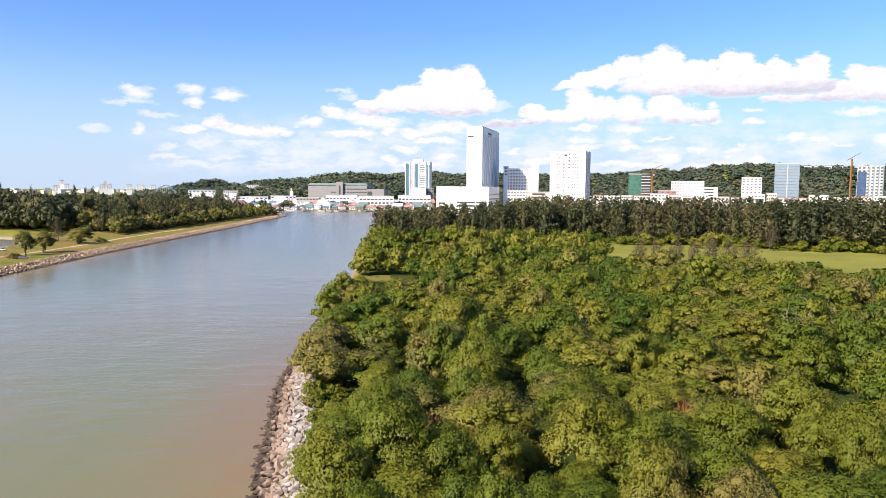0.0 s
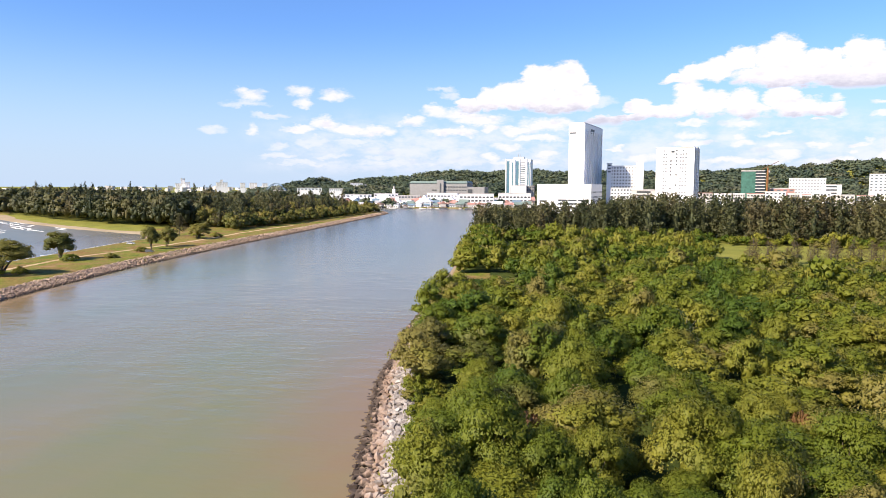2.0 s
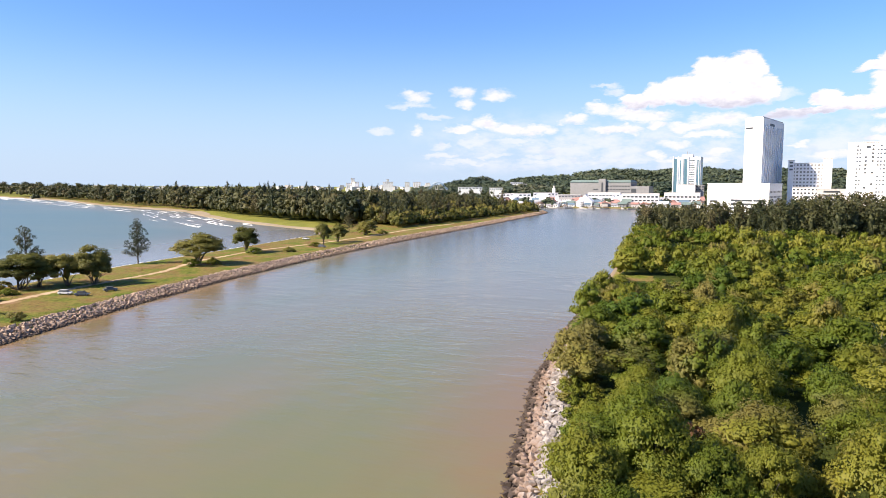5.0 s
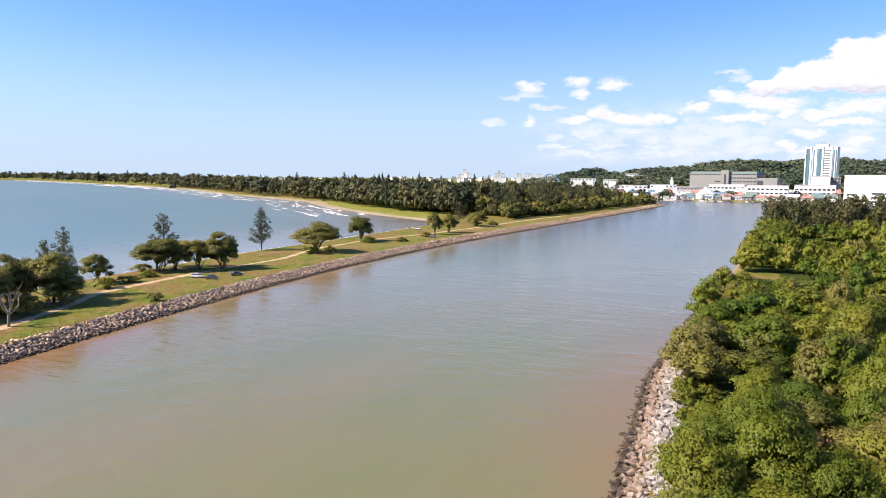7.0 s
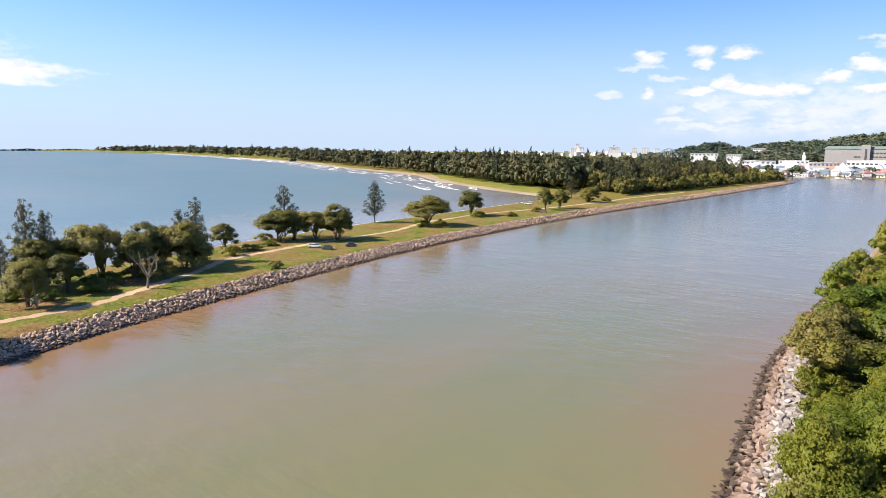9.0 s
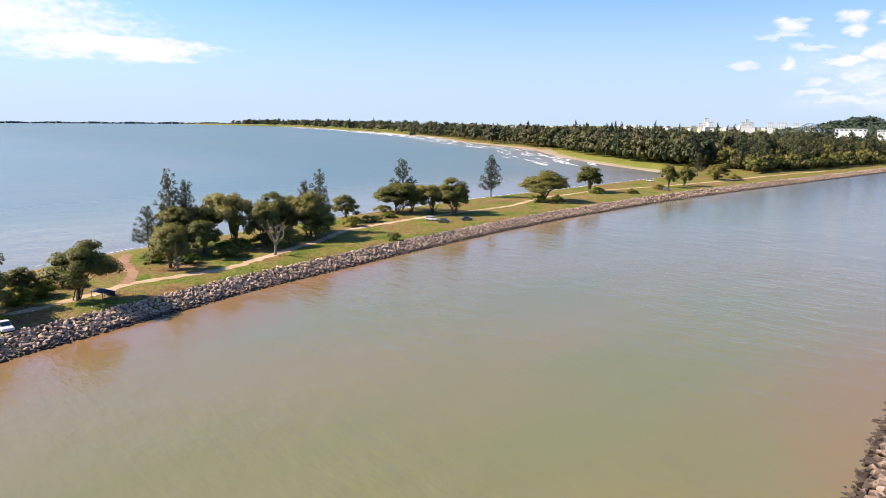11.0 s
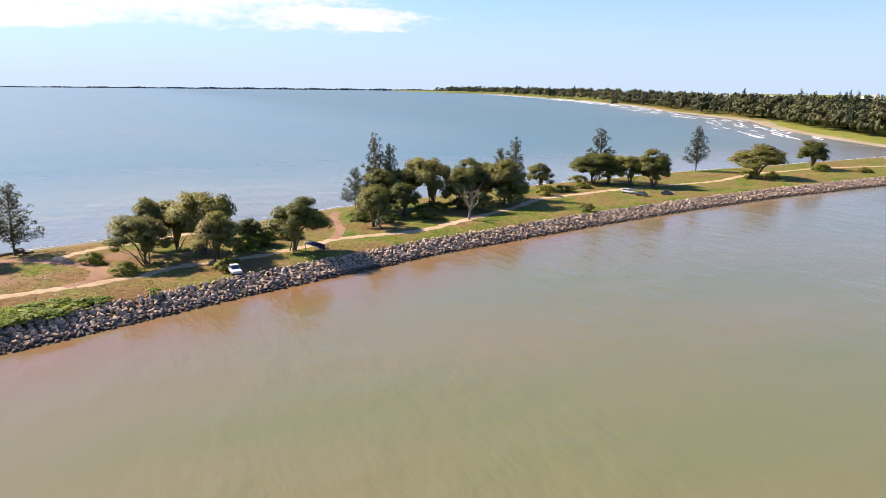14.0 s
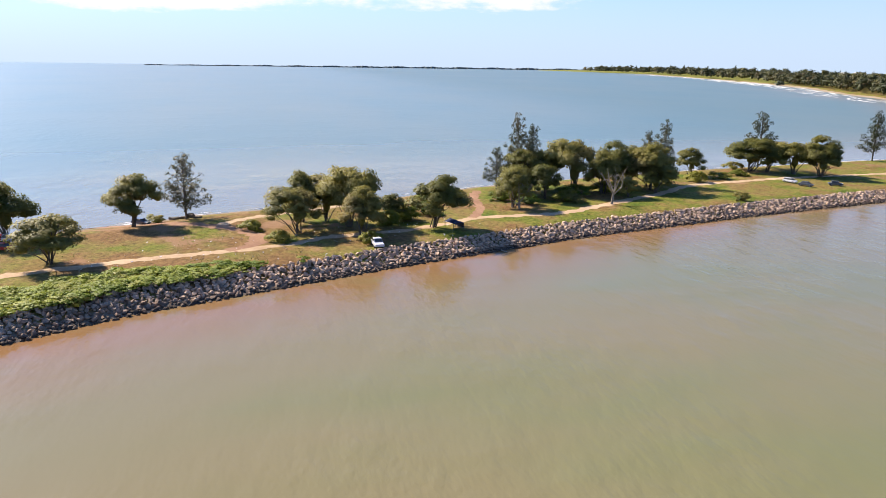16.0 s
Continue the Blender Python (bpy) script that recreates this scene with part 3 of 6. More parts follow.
def height(px, py):
    px, py = np.atleast_1d(np.asarray(px, float)), np.atleast_1d(np.asarray(py, float))
    land = inside(px, py, OUTLINE)
    stone = np.minimum(away(px, py, RIVER_LEFT), away(px, py, RIVER_RIGHT))
    stone = np.minimum(stone, away(px, py, RIVER_HEAD))
    beach = away(px, py, SEA_SIDE)
    z = np.minimum(np.minimum(stone * 0.42, beach * 0.16), LAND)
    z = np.minimum(z + 0.25 * bumps(px, py, 3, 40) * np.clip(np.minimum(stone, beach) / 10 - 0.6, 0, 1) + 0.0, LAND + 0.4)
    crest = np.interp(px, [p[0] for p in RIDGE], [p[1] for p in RIDGE]) * (1 + 0.10 * bumps(px, py * 0, 5, 110))
    q = np.abs(py - RIDGE_Y - 25 * bumps(px, py, 6, 400)) / np.where(py < RIDGE_Y, 330, 420)
    z = np.maximum(z, crest * np.exp(-q ** 2 * 1.3) * (1 + 0.06 * bumps(px, py, 7, 160)))
    under = -np.minimum(np.minimum(stone, beach) * 0.35, 4.0)
    return np.where(land, z, under)


def axis(*stretches):
    out = []
    for a, b, step in stretches:
        out.append(np.arange(a, b, step))
    return np.concatenate(out)


def sheet(name, xs, ys, z, mats, index=None):
    gx, gy = np.meshgrid(xs, ys)
    zz = z(gx.ravel(), gy.ravel())
    i = np.arange(len(xs) * len(ys)).reshape(len(ys), len(xs))
    q = np.stack([i[:-1, :-1], i[:-1, 1:], i[1:, 1:], i[1:, :-1]], -1).reshape(-1, 4)
    v = np.stack([gx.ravel(), gy.ravel(), zz], -1)
    idx = None
    if index:
        c = v[q].mean(1)
        idx = index(c[:, 0], c[:, 1])
    return new(name, mesh_of(name, v, [q], mats, idx, smooth=True))


def in_meadow(x, y):
    d = np.hypot(x, y)
    az = np.degrees(np.arctan2(x, y))
    right = (az > 12) & (d > 290 + 4 * bumps(x, y, 9, 60)) & (d < 520) & (y > 100)
    left = (x < -300) & (away(x, y, SEA_SIDE) < 95) & (x > -600) & (y > 480)
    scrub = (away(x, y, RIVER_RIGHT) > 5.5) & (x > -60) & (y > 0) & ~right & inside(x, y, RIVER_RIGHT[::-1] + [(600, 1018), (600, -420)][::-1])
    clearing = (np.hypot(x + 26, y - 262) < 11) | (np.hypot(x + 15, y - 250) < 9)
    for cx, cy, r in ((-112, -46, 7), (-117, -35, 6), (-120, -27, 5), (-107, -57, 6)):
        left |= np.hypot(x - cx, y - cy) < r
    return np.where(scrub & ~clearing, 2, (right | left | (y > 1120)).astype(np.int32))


xs = axis((-6000, -1500, 150), (-1500, -400, 22), (-400, -90, 3.2), (-90, -40, 10), (-40, -10, 1.6), (-10, 40, 5), (40, 260, 9), (260, 1800, 40), (1800, 6001, 600))
ys = axis((-420, -110, 20), (-110, 240, 3.2), (240, 560, 7), (560, 1100, 14), (1100, 2600, 40), (2600, 6600, 400))
tagged(sheet("ground", xs, ys, height, [GROUND, MEADOW, SHADED_UNDERGROWTH], in_meadow), "grassy sandy ground with dry straw-coloured patches", "ground", kind="structure")

xs = axis((-6000, -700, 250), (-700, -90, 4), (-90, 10, 3), (10, 400, 60), (400, 6001, 700))
ys = axis((-5000, -300, 400), (-300, 300, 4), (300, 1100, 20), (1100, 7000, 350))
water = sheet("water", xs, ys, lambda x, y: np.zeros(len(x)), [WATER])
tagged(water, "muddy olive river running out into a blue-green bay", "water", kind="structure")
wv = np.empty(len(water.data.vertices) * 3, np.float32)
water.data.vertices.foreach_get("co", wv)
wv = wv.reshape(-1, 3)
near_left = np.clip(1 - away(wv[:, 0], wv[:, 1], RIVER_LEFT) / 27, 0, 1) * np.clip(1.15 - wv[:, 1] / 420, 0, 1)
near_right = np.clip(1 - away(wv[:, 0], wv[:, 1], RIVER_RIGHT) / 24, 0, 1) * np.clip(1.3 - wv[:, 1] / 260, 0, 1) * 0.6
shoal = water.data.attributes.new("shoal", "FLOAT", "POINT")
shoal.data.foreach_set("value", np.clip(1.25 - away(wv[:, 0], wv[:, 1], SEA_SIDE) / 75, 0, 1).astype(np.float32) * np.clip(wv[:, 1] / 200 - 0.1, 0.22, 1).astype(np.float32))
silt = water.data.attributes.new("silt", "FLOAT", "POINT")
silt.data.foreach_set("value", np.maximum(near_left, near_right).astype(np.float32) ** 1.2)


def ribbon(name, line, width, mat, label, category, lift=0.05, seed=1, wobble=0.45, steps=1.2):
    """A track laid over the ground along a line."""
    rng = np.random.default_rng(seed)
    pts = [Vector(p) for p in line]
    path = []
    for i in range(len(pts) - 1):
        p0, p1, p2, p3 = pts[max(i - 1, 0)], pts[i], pts[i + 1], pts[min(i + 2, len(pts) - 1)]
        k = max(2, int((p2 - p1).length / steps))
        for j in range(k):
            t = j / k
            path.append(0.5 * ((2 * p1) + (p2 - p0) * t + (2 * p0 - 5 * p1 + 4 * p2 - p3) * t * t + (3 * p1 - p0 - 3 * p2 + p3) * t ** 3))
    path.append(pts[-1])
    V, Q = [], []
    for i, p in enumerate(path):
        way = (path[min(i + 1, len(path) - 1)] - path[max(i - 1, 0)]).normalized()
        side = Vector((-way.y, way.x))
        w = width if not callable(width) else width(i / len(path))
        for f in (-0.5, -0.17, 0.17, 0.5):
            e = w * f * (1 + wobble * (rng.random() - 0.5) * 2 * (abs(f) > 0.3))
            V.append((*(p + side * e), lift if abs(f) < 0.3 else lift * 0.2))
    V = np.array(V)
    V[:, 2] += height(V[:, 0], V[:, 1])
    for i in range(len(path) - 1):
        for k in range(3):
            Q.append((i * 4 + k, i * 4 + k + 1, i * 4 + k + 5, i * 4 + k + 4))
    ob = new(name, mesh_of(name, V, [np.array(Q)], [mat], smooth=True))
    return tagged(ob, label, category, kind="structure")


ribbon("dirt_track", [(-118, -70), (-126, -45), (-131, -29), (-134, -16), (-138, -1), (-143, 8), (-146, 24), (-151, 35), (-156, 45), (-157, 56), (-158, 66), (-166, 82), (-178, 104), (-190, 121),
                      (-195, 144), (-199, 165), (-201, 188), (-204, 213), (-213, 238), (-218, 256), (-221, 300), (-216, 350), (-212, 400), (-214, 470), (-210, 560)],
       2.7, DIRT, "pale sandy dirt track worn along the spit", "track")
ribbon("side_track", [(-176, -62), (-168, -40), (-161, -24), (-155, -13), (-147, -7), (-140, -7), (-135, -12)], 3.4, DIRT_RED, "reddish bare dirt track branching to the shore", "track", 0.07, 2)
ribbon("shore_track", [(-157, -16), (-163, -11), (-168, -3), (-172, 6), (-178, 22)], 2.6, DIRT, "pale dirt track along the sea edge", "track", 0.06, 3)
ribbon("cross_track", [(-191, 54), (-182, 50), (-174, 49), (-165, 47), (-156, 43)], 2.6, DIRT_RED, "bare reddish dirt track crossing the spit", "track", 0.07, 4)
ribbon("beach", [p for p in SEA_SIDE[12:21]], lambda f: 17 - 3 * f, SAND, "pale sandy beach curving round the bay", "beach", 0.25, 5, 0.2, 30)


# ---------------------------------------------------------------- trees
def broadleaf_shape(seed, cards, size, radius=1.0, tall=1.0, spread=7, low=0.42, hearts=0.74, corners=4, airy=0.22, flat=1.0, trunks=1, fine=1):
    """Crown lumps, cards and limbs of a broad tree one metre in radius, and about tall metres high above its foot."""
    rng = np.random.default_rng(seed)
    centres, radii = [], []
    for k in range(spread):
        a = 2.4 * k + rng.random() * 0.9
        f = (k + 0.5) / spread
        r = (0.72 * f ** 0.5 + 0.12 * rng.normal()) * radius
        z = tall * (low + (0.86 - low) * (1 - f * f) * (0.55 + 0.55 * rng.random()))
        s = radius * (0.2 + 0.24 * rng.random())
        centres.append((r * math.cos(a), r * math.sin(a), z))
        radii.append((s * (0.85 + 0.4 * rng.random()), s, s * (0.55 + 0.3 * rng.random()) * min(tall, 1.3) * flat))
    # bring the crown to its full size: one radius across, tall high
    reach = max(math.hypot(c[0], c[1]) + r[0] for c, r in zip(centres, radii)) / (radius * 1.02)
    rise = max(c[2] + r[2] for c, r in zip(centres, radii)) / tall
    centres = [(c[0] / reach, c[1] / reach, c[2] / rise) for c in centres]
    radii = [(r[0] / reach, r[1] / reach, r[2] / rise) for r in radii]
    crown = leaf_cards(rng, centres, radii, cards, size, airy, corners=corners)
    heart = lumps(centres, radii, hearts, fine)
    limbs = []
    lean = Vector((rng.normal() * 0.08, rng.normal() * 0.08, 0)) * radius
    fork = Vector((lean.x, lean.y, tall * 0.26))
    limbs.append(tube([(0, 0, -0.06 * tall), fork * 0.5, fork], [0.06 * radius, 0.05 * radius, 0.042 * radius]))
    for k, c in enumerate(centres[:9 if trunks > 1 else 5]):
        c = Vector(c)
        foot = fork * 0.98
        if trunks > 1 and k % 3 == 0:
            foot = Vector((rng.normal() * 0.05, rng.normal() * 0.05, -0.04 * tall))
        mid = foot.lerp(c, 0.5) + Vector((rng.normal(), rng.normal(), 0.4)) * 0.05 * radius
        limbs.append(tube([foot, mid, c], [0.036 * radius, 0.024 * radius, 0.01 * radius], 5))
    return crown, heart, joined(limbs)


def dome_shape(seed, cards, size, tufts=22, tall=1.2, fine=1, heart=0.6, corners=3, low=0.12, tuft=0.155, stems=5, thick=0.03, core=0.6, out=0.28):
    """A bushy crown of many small tufts heaped into a dome, on a few thin stems."""
    rng = np.random.default_rng(seed)
    centres, radii = [], []
    lop = rng.normal(size=2) * 0.12
    for k in range(tufts):
        f = (k + 0.5) / tufts
        a = 2.4 * k + rng.random() * 1.1
        r = min(0.86, 0.9 * f ** 0.55 * (0.8 + 0.35 * rng.random()))
        z = tall * (low + (0.84 - low) * math.sqrt(max(0.0, 1 - r * r)) * (0.78 + 0.34 * rng.random()))
        s = tuft * (1 + 0.85 * rng.random())
        if k % 4 == 3:
            z *= 0.66
        centres.append((r * math.cos(a) + lop[0] * z, r * math.sin(a) + lop[1] * z, z))
        radii.append((s * (0.9 + 0.4 * rng.random()), s * (0.9 + 0.4 * rng.random()), s * (0.6 + 0.3 * rng.random())))
    crown = leaf_cards(rng, centres, radii, cards, size, 0.45, -0.3, corners, 0.6, out, (0, 0, tall * 0.3))
    if core:
        centres, radii = centres + [(0, 0, tall * 0.36)], radii + [(core, core, 0.32 * tall)]
    body = lumps(centres, radii, heart, fine)
    limbs = []
    for k in range(stems):
        c = Vector(centres[k * (tufts // stems)])
        foot = Vector((rng.normal() * 0.06, rng.normal() * 0.06, -0.06))
        bend = Vector((foot.x + (c.x - foot.x) * 0.35, foot.y + (c.y - foot.y) * 0.35, c.z * 0.5))
        limbs.append(tube([foot, bend + Vector((rng.normal() * 0.04, rng.normal() * 0.04, 0)), c], [thick, thick * 0.65, thick * 0.25], 5))
    return crown, body, joined(limbs)


def casuarina_shape(seed, cards, size, tall=1.0, radius=0.22, low=0.18, sprays=26, corners=4, limbs=True):
    """A feathery dark tree: drooping sprays round a thin straight stem, one metre tall."""
    rng = np.random.default_rng(seed)
    stem = [tube([(0, 0, -0.03), (0.01, 0, 0.5), (0, 0.01, 0.97)], [0.016, 0.011, 0.003], 5)]
    centres, radii = [], []
    for k in range(sprays):
        f = (k + rng.random()) / sprays
        z = low + (0.90 - low) * f
        reach = radius * (1 - f) ** 0.55 * (0.55 + 0.75 * rng.random()) + 0.015
        a = k * 2.4 + rng.random()
        tip = Vector((reach * math.cos(a), reach * math.sin(a), z + 0.09 + 0.06 * rng.random()))
        if limbs:
            stem.append(tube([(0, 0, z - 0.02), tip * 0.5 + Vector((0, 0, z * 0.5 - 0.01)), tip], [0.005, 0.004, 0.002], 3))
        for s in (0.55, 1.0):
            centres.append((tip.x * s, tip.y * s, z + (tip.z - z) * s))
            w = radius * (0.17 + 0.13 * rng.random()) * (1 - 0.45 * f) * (1.5 if corners == 3 else 1.0)
            radii.append((w, w, w * 0.8))
    crown = leaf_cards(rng, centres, radii, cards, size, 0.5, -0.8, corners, 0.35 if corners == 3 else 0.6, 0.3)
    if corners == 3:
        crown = joined([crown, lumps([(0, 0, low + 0.36)], [(radius * 0.3, radius * 0.28, 0.34)], 1.0, 1)])
    return crown, joined(stem)


def tree_thing(shape, leaf, bark, label, name="tree", category="tree"):
    """A tree as a thing: an empty with trunk and crown under it."""
    root = new(name)
    tagged(root, label, category)
    if len(shape) == 3:
        (cv, cq), (hv, ht), (tv, tq) = shape
        crown = mesh_of("crown", np.concatenate([cv, hv]), [cq, np.asarray(ht) + len(cv)], [leaf], smooth=True)
    else:
        (cv, cq), (tv, tq) = shape
        crown = mesh_of("crown", cv, [cq], [leaf], smooth=True)
    for nm, me in (("crown", crown), ("trunk", mesh_of("trunk", tv, [tq], [bark], smooth=True))):
        ob = new(nm, me)
        ob.parent = root
    return root


def at(x, y, s=1.0, sz=None, turn=0.0, sink=0.0):
    z = float(height(x, y)[0]) - sink
    return Matrix.Translation((x, y, z)) @ Matrix.Rotation(turn, 4, "Z") @ Matrix.Diagonal((s, s, s if sz is None else sz, 1))


def planted(protos, poses, group):
    """Copies of the protos at all the poses but the first few, which the protos themselves take."""
    for ob in protos:
        tagged(ob, group=group)
    for k in range(len(protos), len(poses)):
        copy_thing(protos[k % len(protos)], poses[k])
    for ob, m in zip(protos, poses):
        ob.matrix_basis = m


def scattered(rng, x0, x1, y0, y1, step):
    gx, gy = np.meshgrid(np.arange(x0, x1, step), np.arange(y0, y1, step))
    x = gx.ravel() + (rng.random(gx.size) - 0.5) * step * 0.95
    y = gy.ravel() + (rng.random(gx.size) - 0.5) * step * 0.95
    return x, y


def stuff(name, shapes, places, leaf, label, category):
    """Many like plants joined into one object. places: rows of x, y, scale across, scale up, shape."""
    V, F, k, tone = [], {3: [], 4: []}, 0, []
    rng = np.random.default_rng(len(places))
    z = height([p[0] for p in places], [p[1] for p in places])
    for (x, y, s, sz, i), g in zip(places, z):
        turn, own = rng.random() * 6.28, rng.random()
        for v, f in shapes[int(i)][:2]:
            if v.shape[1] < 6:
                continue
            tone.append(np.full(len(v), own, np.float32))
            V.append(moved(v, x, y, g, s, turn, sz))
            F[f.shape[1]].append(f + k)
            k += len(v)
    faces = [np.concatenate(f) for f in F.values() if f]
    me = mesh_of(name, np.concatenate(V), faces, [leaf], smooth=True)
    me.attributes.new("tone", "FLOAT", "POINT").data.foreach_set("value", np.concatenate(tone))
    return tagged(new(name, me), label, category, kind="stuff")


# the thicket on the near bank
NEAR_SHAPES = [dome_shape(100 + i, 9000, 0.031, 32 + 2 * (i % 4), 1.7, heart=0.66, tuft=0.2, core=0.5) for i in range(8)]
MID_SHAPES = [dome_shape(140 + i, 2500, 0.046, 24, 1.7, heart=0.66, tuft=0.2, core=0.5) for i in range(6)]
WIDE_SHAPES = [dome_shape(150 + i, 1050, 0.058, 18, 1.7, heart=0.66, tuft=0.2, core=0.5) for i in range(6)]
FAR_SHAPES = [dome_shape(160 + i, 280, 0.1, 10, 1.3, heart=0.68, tuft=0.22, core=0.5) for i in range(5)]


def thicket_places():
    rng = np.random.default_rng(11)
    x, y = scattered(rng, -50, 330, 30, 470, 7.4)
    d, az = np.hypot(x, y), np.degrees(np.arctan2(x, y))
    keep = inside(x, y, OUTLINE) & (away(x, y, RIVER_RIGHT) > np.where(y < 186, np.clip(8.8 - (y - 80) * 0.034, 4.8, 8.9) + 1.5 * bumps(x, y, 21, 30), 3.0)) & (az < 40)
    edge = np.where(az > 13, 305, 440) + 30 * bumps(x, y, 31, 120)
    keep &= (d < edge) & (rng.random(len(x)) > 0.07)
    # clearings
    for cx, cy, r in ((-26, 262, 12), (-15, 250, 11), (-12, 395, 24), (-34, 370, 9), (55, 118, 7), (63, 111, 6)):
        keep &= np.hypot(x - cx, y - cy) > r
    x, y = x[keep], y[keep]
    s = 3.2 + 2.2 * rng.random(len(x)) ** 1.2 + 0.8 * bumps(x, y, 41, 45)
    s *= np.where(rng.random(len(x)) < 0.16, 1.4, 1.0)
    up = 2.2 + 0.7 * s + 4.4 * rng.random(len(x)) ** 1.8 + 2.0 * bumps(x, y, 43, 22)
    # low growth round the clearings
    up *= np.where((np.hypot((x + 19) / 15, (y - 232) / 36) < 1) | (np.hypot((x + 16) / 22, (y - 360) / 45) < 1), 0.5, 1.0)
    up *= np.where((np.degrees(np.arctan2(x, y)) > 11) & (np.hypot(x, y) > 255), 0.68, 1.0)
    return rng, x, y, np.maximum(s, 2.6), np.maximum(up, 2.4)


rng, tx, ty, ts, tz = thicket_places()
order = np.argsort(np.hypot(tx, ty))
near = order[:84]
protos = [tree_thing(s, LEAF_THICKET, BARK, "bushy green and olive shrub tree in the riverside thicket", "thicket_tree", "tree") for s in NEAR_SHAPES]
planted(protos, [at(tx[i], ty[i], ts[i], tz[i] * 0.7, rng.random() * 6.28) for i in near], "thicket trees")
rest = order[84:]
dist = np.hypot(tx, ty)
for lo, hi, shapes, nm in ((0, 160, MID_SHAPES, "thicket"), (160, 245, WIDE_SHAPES, "thicket"), (245, 2000, FAR_SHAPES, "far_thicket")):
    pl = [(tx[i], ty[i], ts[i], tz[i] * (0.7 if hi < 2000 else 0.92), rng.integers(len(shapes))) for i in rest if lo <= dist[i] < hi]
    stuff(nm, shapes, pl, LEAF_THICKET, "dense olive-green scrub thicket covering the bank", "thicket")



def fringe_places():
    """Low shrubs between the stones and the thicket."""
    rng = np.random.default_rng(19)
    x, y = scattered(rng, -50, 10, 30, 200, 2.3)
    d = away(x, y, RIVER_RIGHT)
    keep = inside(x, y, OUTLINE) & (d > 6.0 - np.clip(y - 80, 0, 60) * 0.02) & (d < 12) & (rng.random(len(x)) < 0.8)
    return [(a, b, 0.9 + 1.1 * rng.random(), 0.9 + 1.3 * rng.random(), rng.integers(len(FAR_SHAPES))) for a, b in zip(x[keep], y[keep])]


stuff("fringe_shrubs", FAR_SHAPES, fringe_places(), LEAF_THICKET, "low green shrubs between the stones and the thicket", "shrubs")

# tall dark casuarinas behind the thicket
CAS_FAR = [casuarina_shape(200 + i, 760, 0.026, 1.0, 0.21 + 0.02 * (i % 4), 0.05, 20, 3, False) for i in range(6)]


def belt_places():
    rng = np.random.default_rng(12)
    x, y = scattered(rng, -90, 420, 380, 640, 8.0)
    d, az = np.hypot(x, y), np.degrees(np.arctan2(x, y))
    front = np.where(az > 12, 455, 445) + 10 * bumps(x, y, 51, 70)
    keep = inside(x, y, OUTLINE) & (away(x, y, RIVER_RIGHT) > 5) & (d > front) & (d < front + 75) & (az < 40)
    x, y = x[keep], y[keep]
    h = 17.5 + 5 * rng.random(len(x)) + 3 * bumps(x, y, 53, 60) + np.clip(np.degrees(np.arctan2(x, y)), 0, 9) * 0.75
    return [(a, b, c * 1.0, c, rng.integers(len(CAS_FAR))) for a, b, c in zip(x, y, h)]


def belt_scrub():
    rng = np.random.default_rng(18)
    out = []
    for k in range(260):
        az = -10 + 46 * rng.random()
        d = 446 + 14 * rng.random() + (rng.random() < 0.3) * -12 * rng.random()
        x, y = d * math.sin(radians(az)), d * math.cos(radians(az))
        if inside(np.array([x]), np.array([y]), OUTLINE)[0] and away(np.array([x]), np.array([y]), RIVER_RIGHT)[0] > 4:
            s = 2.2 + 2.6 * rng.random() ** 2
            out.append((x, y, s, s * (0.8 + 0.8 * rng.random()), rng.integers(len(FAR_SHAPES))))
    for k in range(46):
        y = 300 + 150 * rng.random()
        out.append((np.interp(y, [250, 360, 560], [-37, -43, -56]) + 6 + 7 * rng.random(), y, 4 + 2.5 * rng.random(), 5 + 3.5 * rng.random(), rng.integers(len(FAR_SHAPES))))
    return out


stuff("belt_scrub", FAR_SHAPES, belt_scrub(), LEAF_THICKET, "green scrub at the foot of the casuarinas", "thicket")
stuff("casuarina_belt", CAS_FAR, belt_places(), LEAF_NEEDLE, "belt of tall dark feathery casuarinas behind the scrub", "woods")


def bay_wood():
    rng = np.random.default_rng(13)
    out = []
    for x0, x1, y0, y1, step in ((-700, -190, 440, 900, 10.5), (-1500, -700, 620, 1500, 17), (-3600, -1500, 1100, 2300, 42)):
        x, y = scattered(rng, x0, x1, y0, y1, step)
        sea = away(x, y, SEA_SIDE)
        back = np.where(x > -700, 150, 110) + np.where(x < -1500, 90, 0)
        keep = inside(x, y, OUTLINE) & (sea > np.clip(30 + (x + 330) * 0.06, 13, 30) + 7 * bumps(x, y, 61, 60)) & (sea < back) & (away(x, y, RIVER_LEFT) > 90)
        x, y = x[keep], y[keep]
        h = (22 + 10 * rng.random(len(x)) ** 1.5 + 3 * bumps(x, y, 63, 90)) * np.where(x < -1500, 1.15, 1)
        for a, b, c in zip(x, y, h):
            k = rng.integers(7)
            out.append((a, b, (0.17 + 0.14 * rng.random()) * c * (1 + step / 40), c * (0.4 if k < 6 else 1.0) * (0.9 + 0.2 * rng.random()), k))
    return out


WOOD_SHAPES = [dome_shape(230 + i, 190, 0.13, 8, 2.3, heart=0.7, low=0.14, tuft=0.26, core=0.5) for i in range(6)]
WOOD_SHAPES += [casuarina_shape(240 + i, 260, 0.05, 1.0, 0.5, 0.3, 14, 3, False) for i in range(1)]
stuff("bay_woods", WOOD_SHAPES, bay_wood(), LEAF_NEEDLE, "long dark casuarina wood along the bay", "woods")


BANK_SHAPES = [dome_shape(170 + i, 130, 0.11, 7, 1.2, heart=0.85) for i in range(5)]


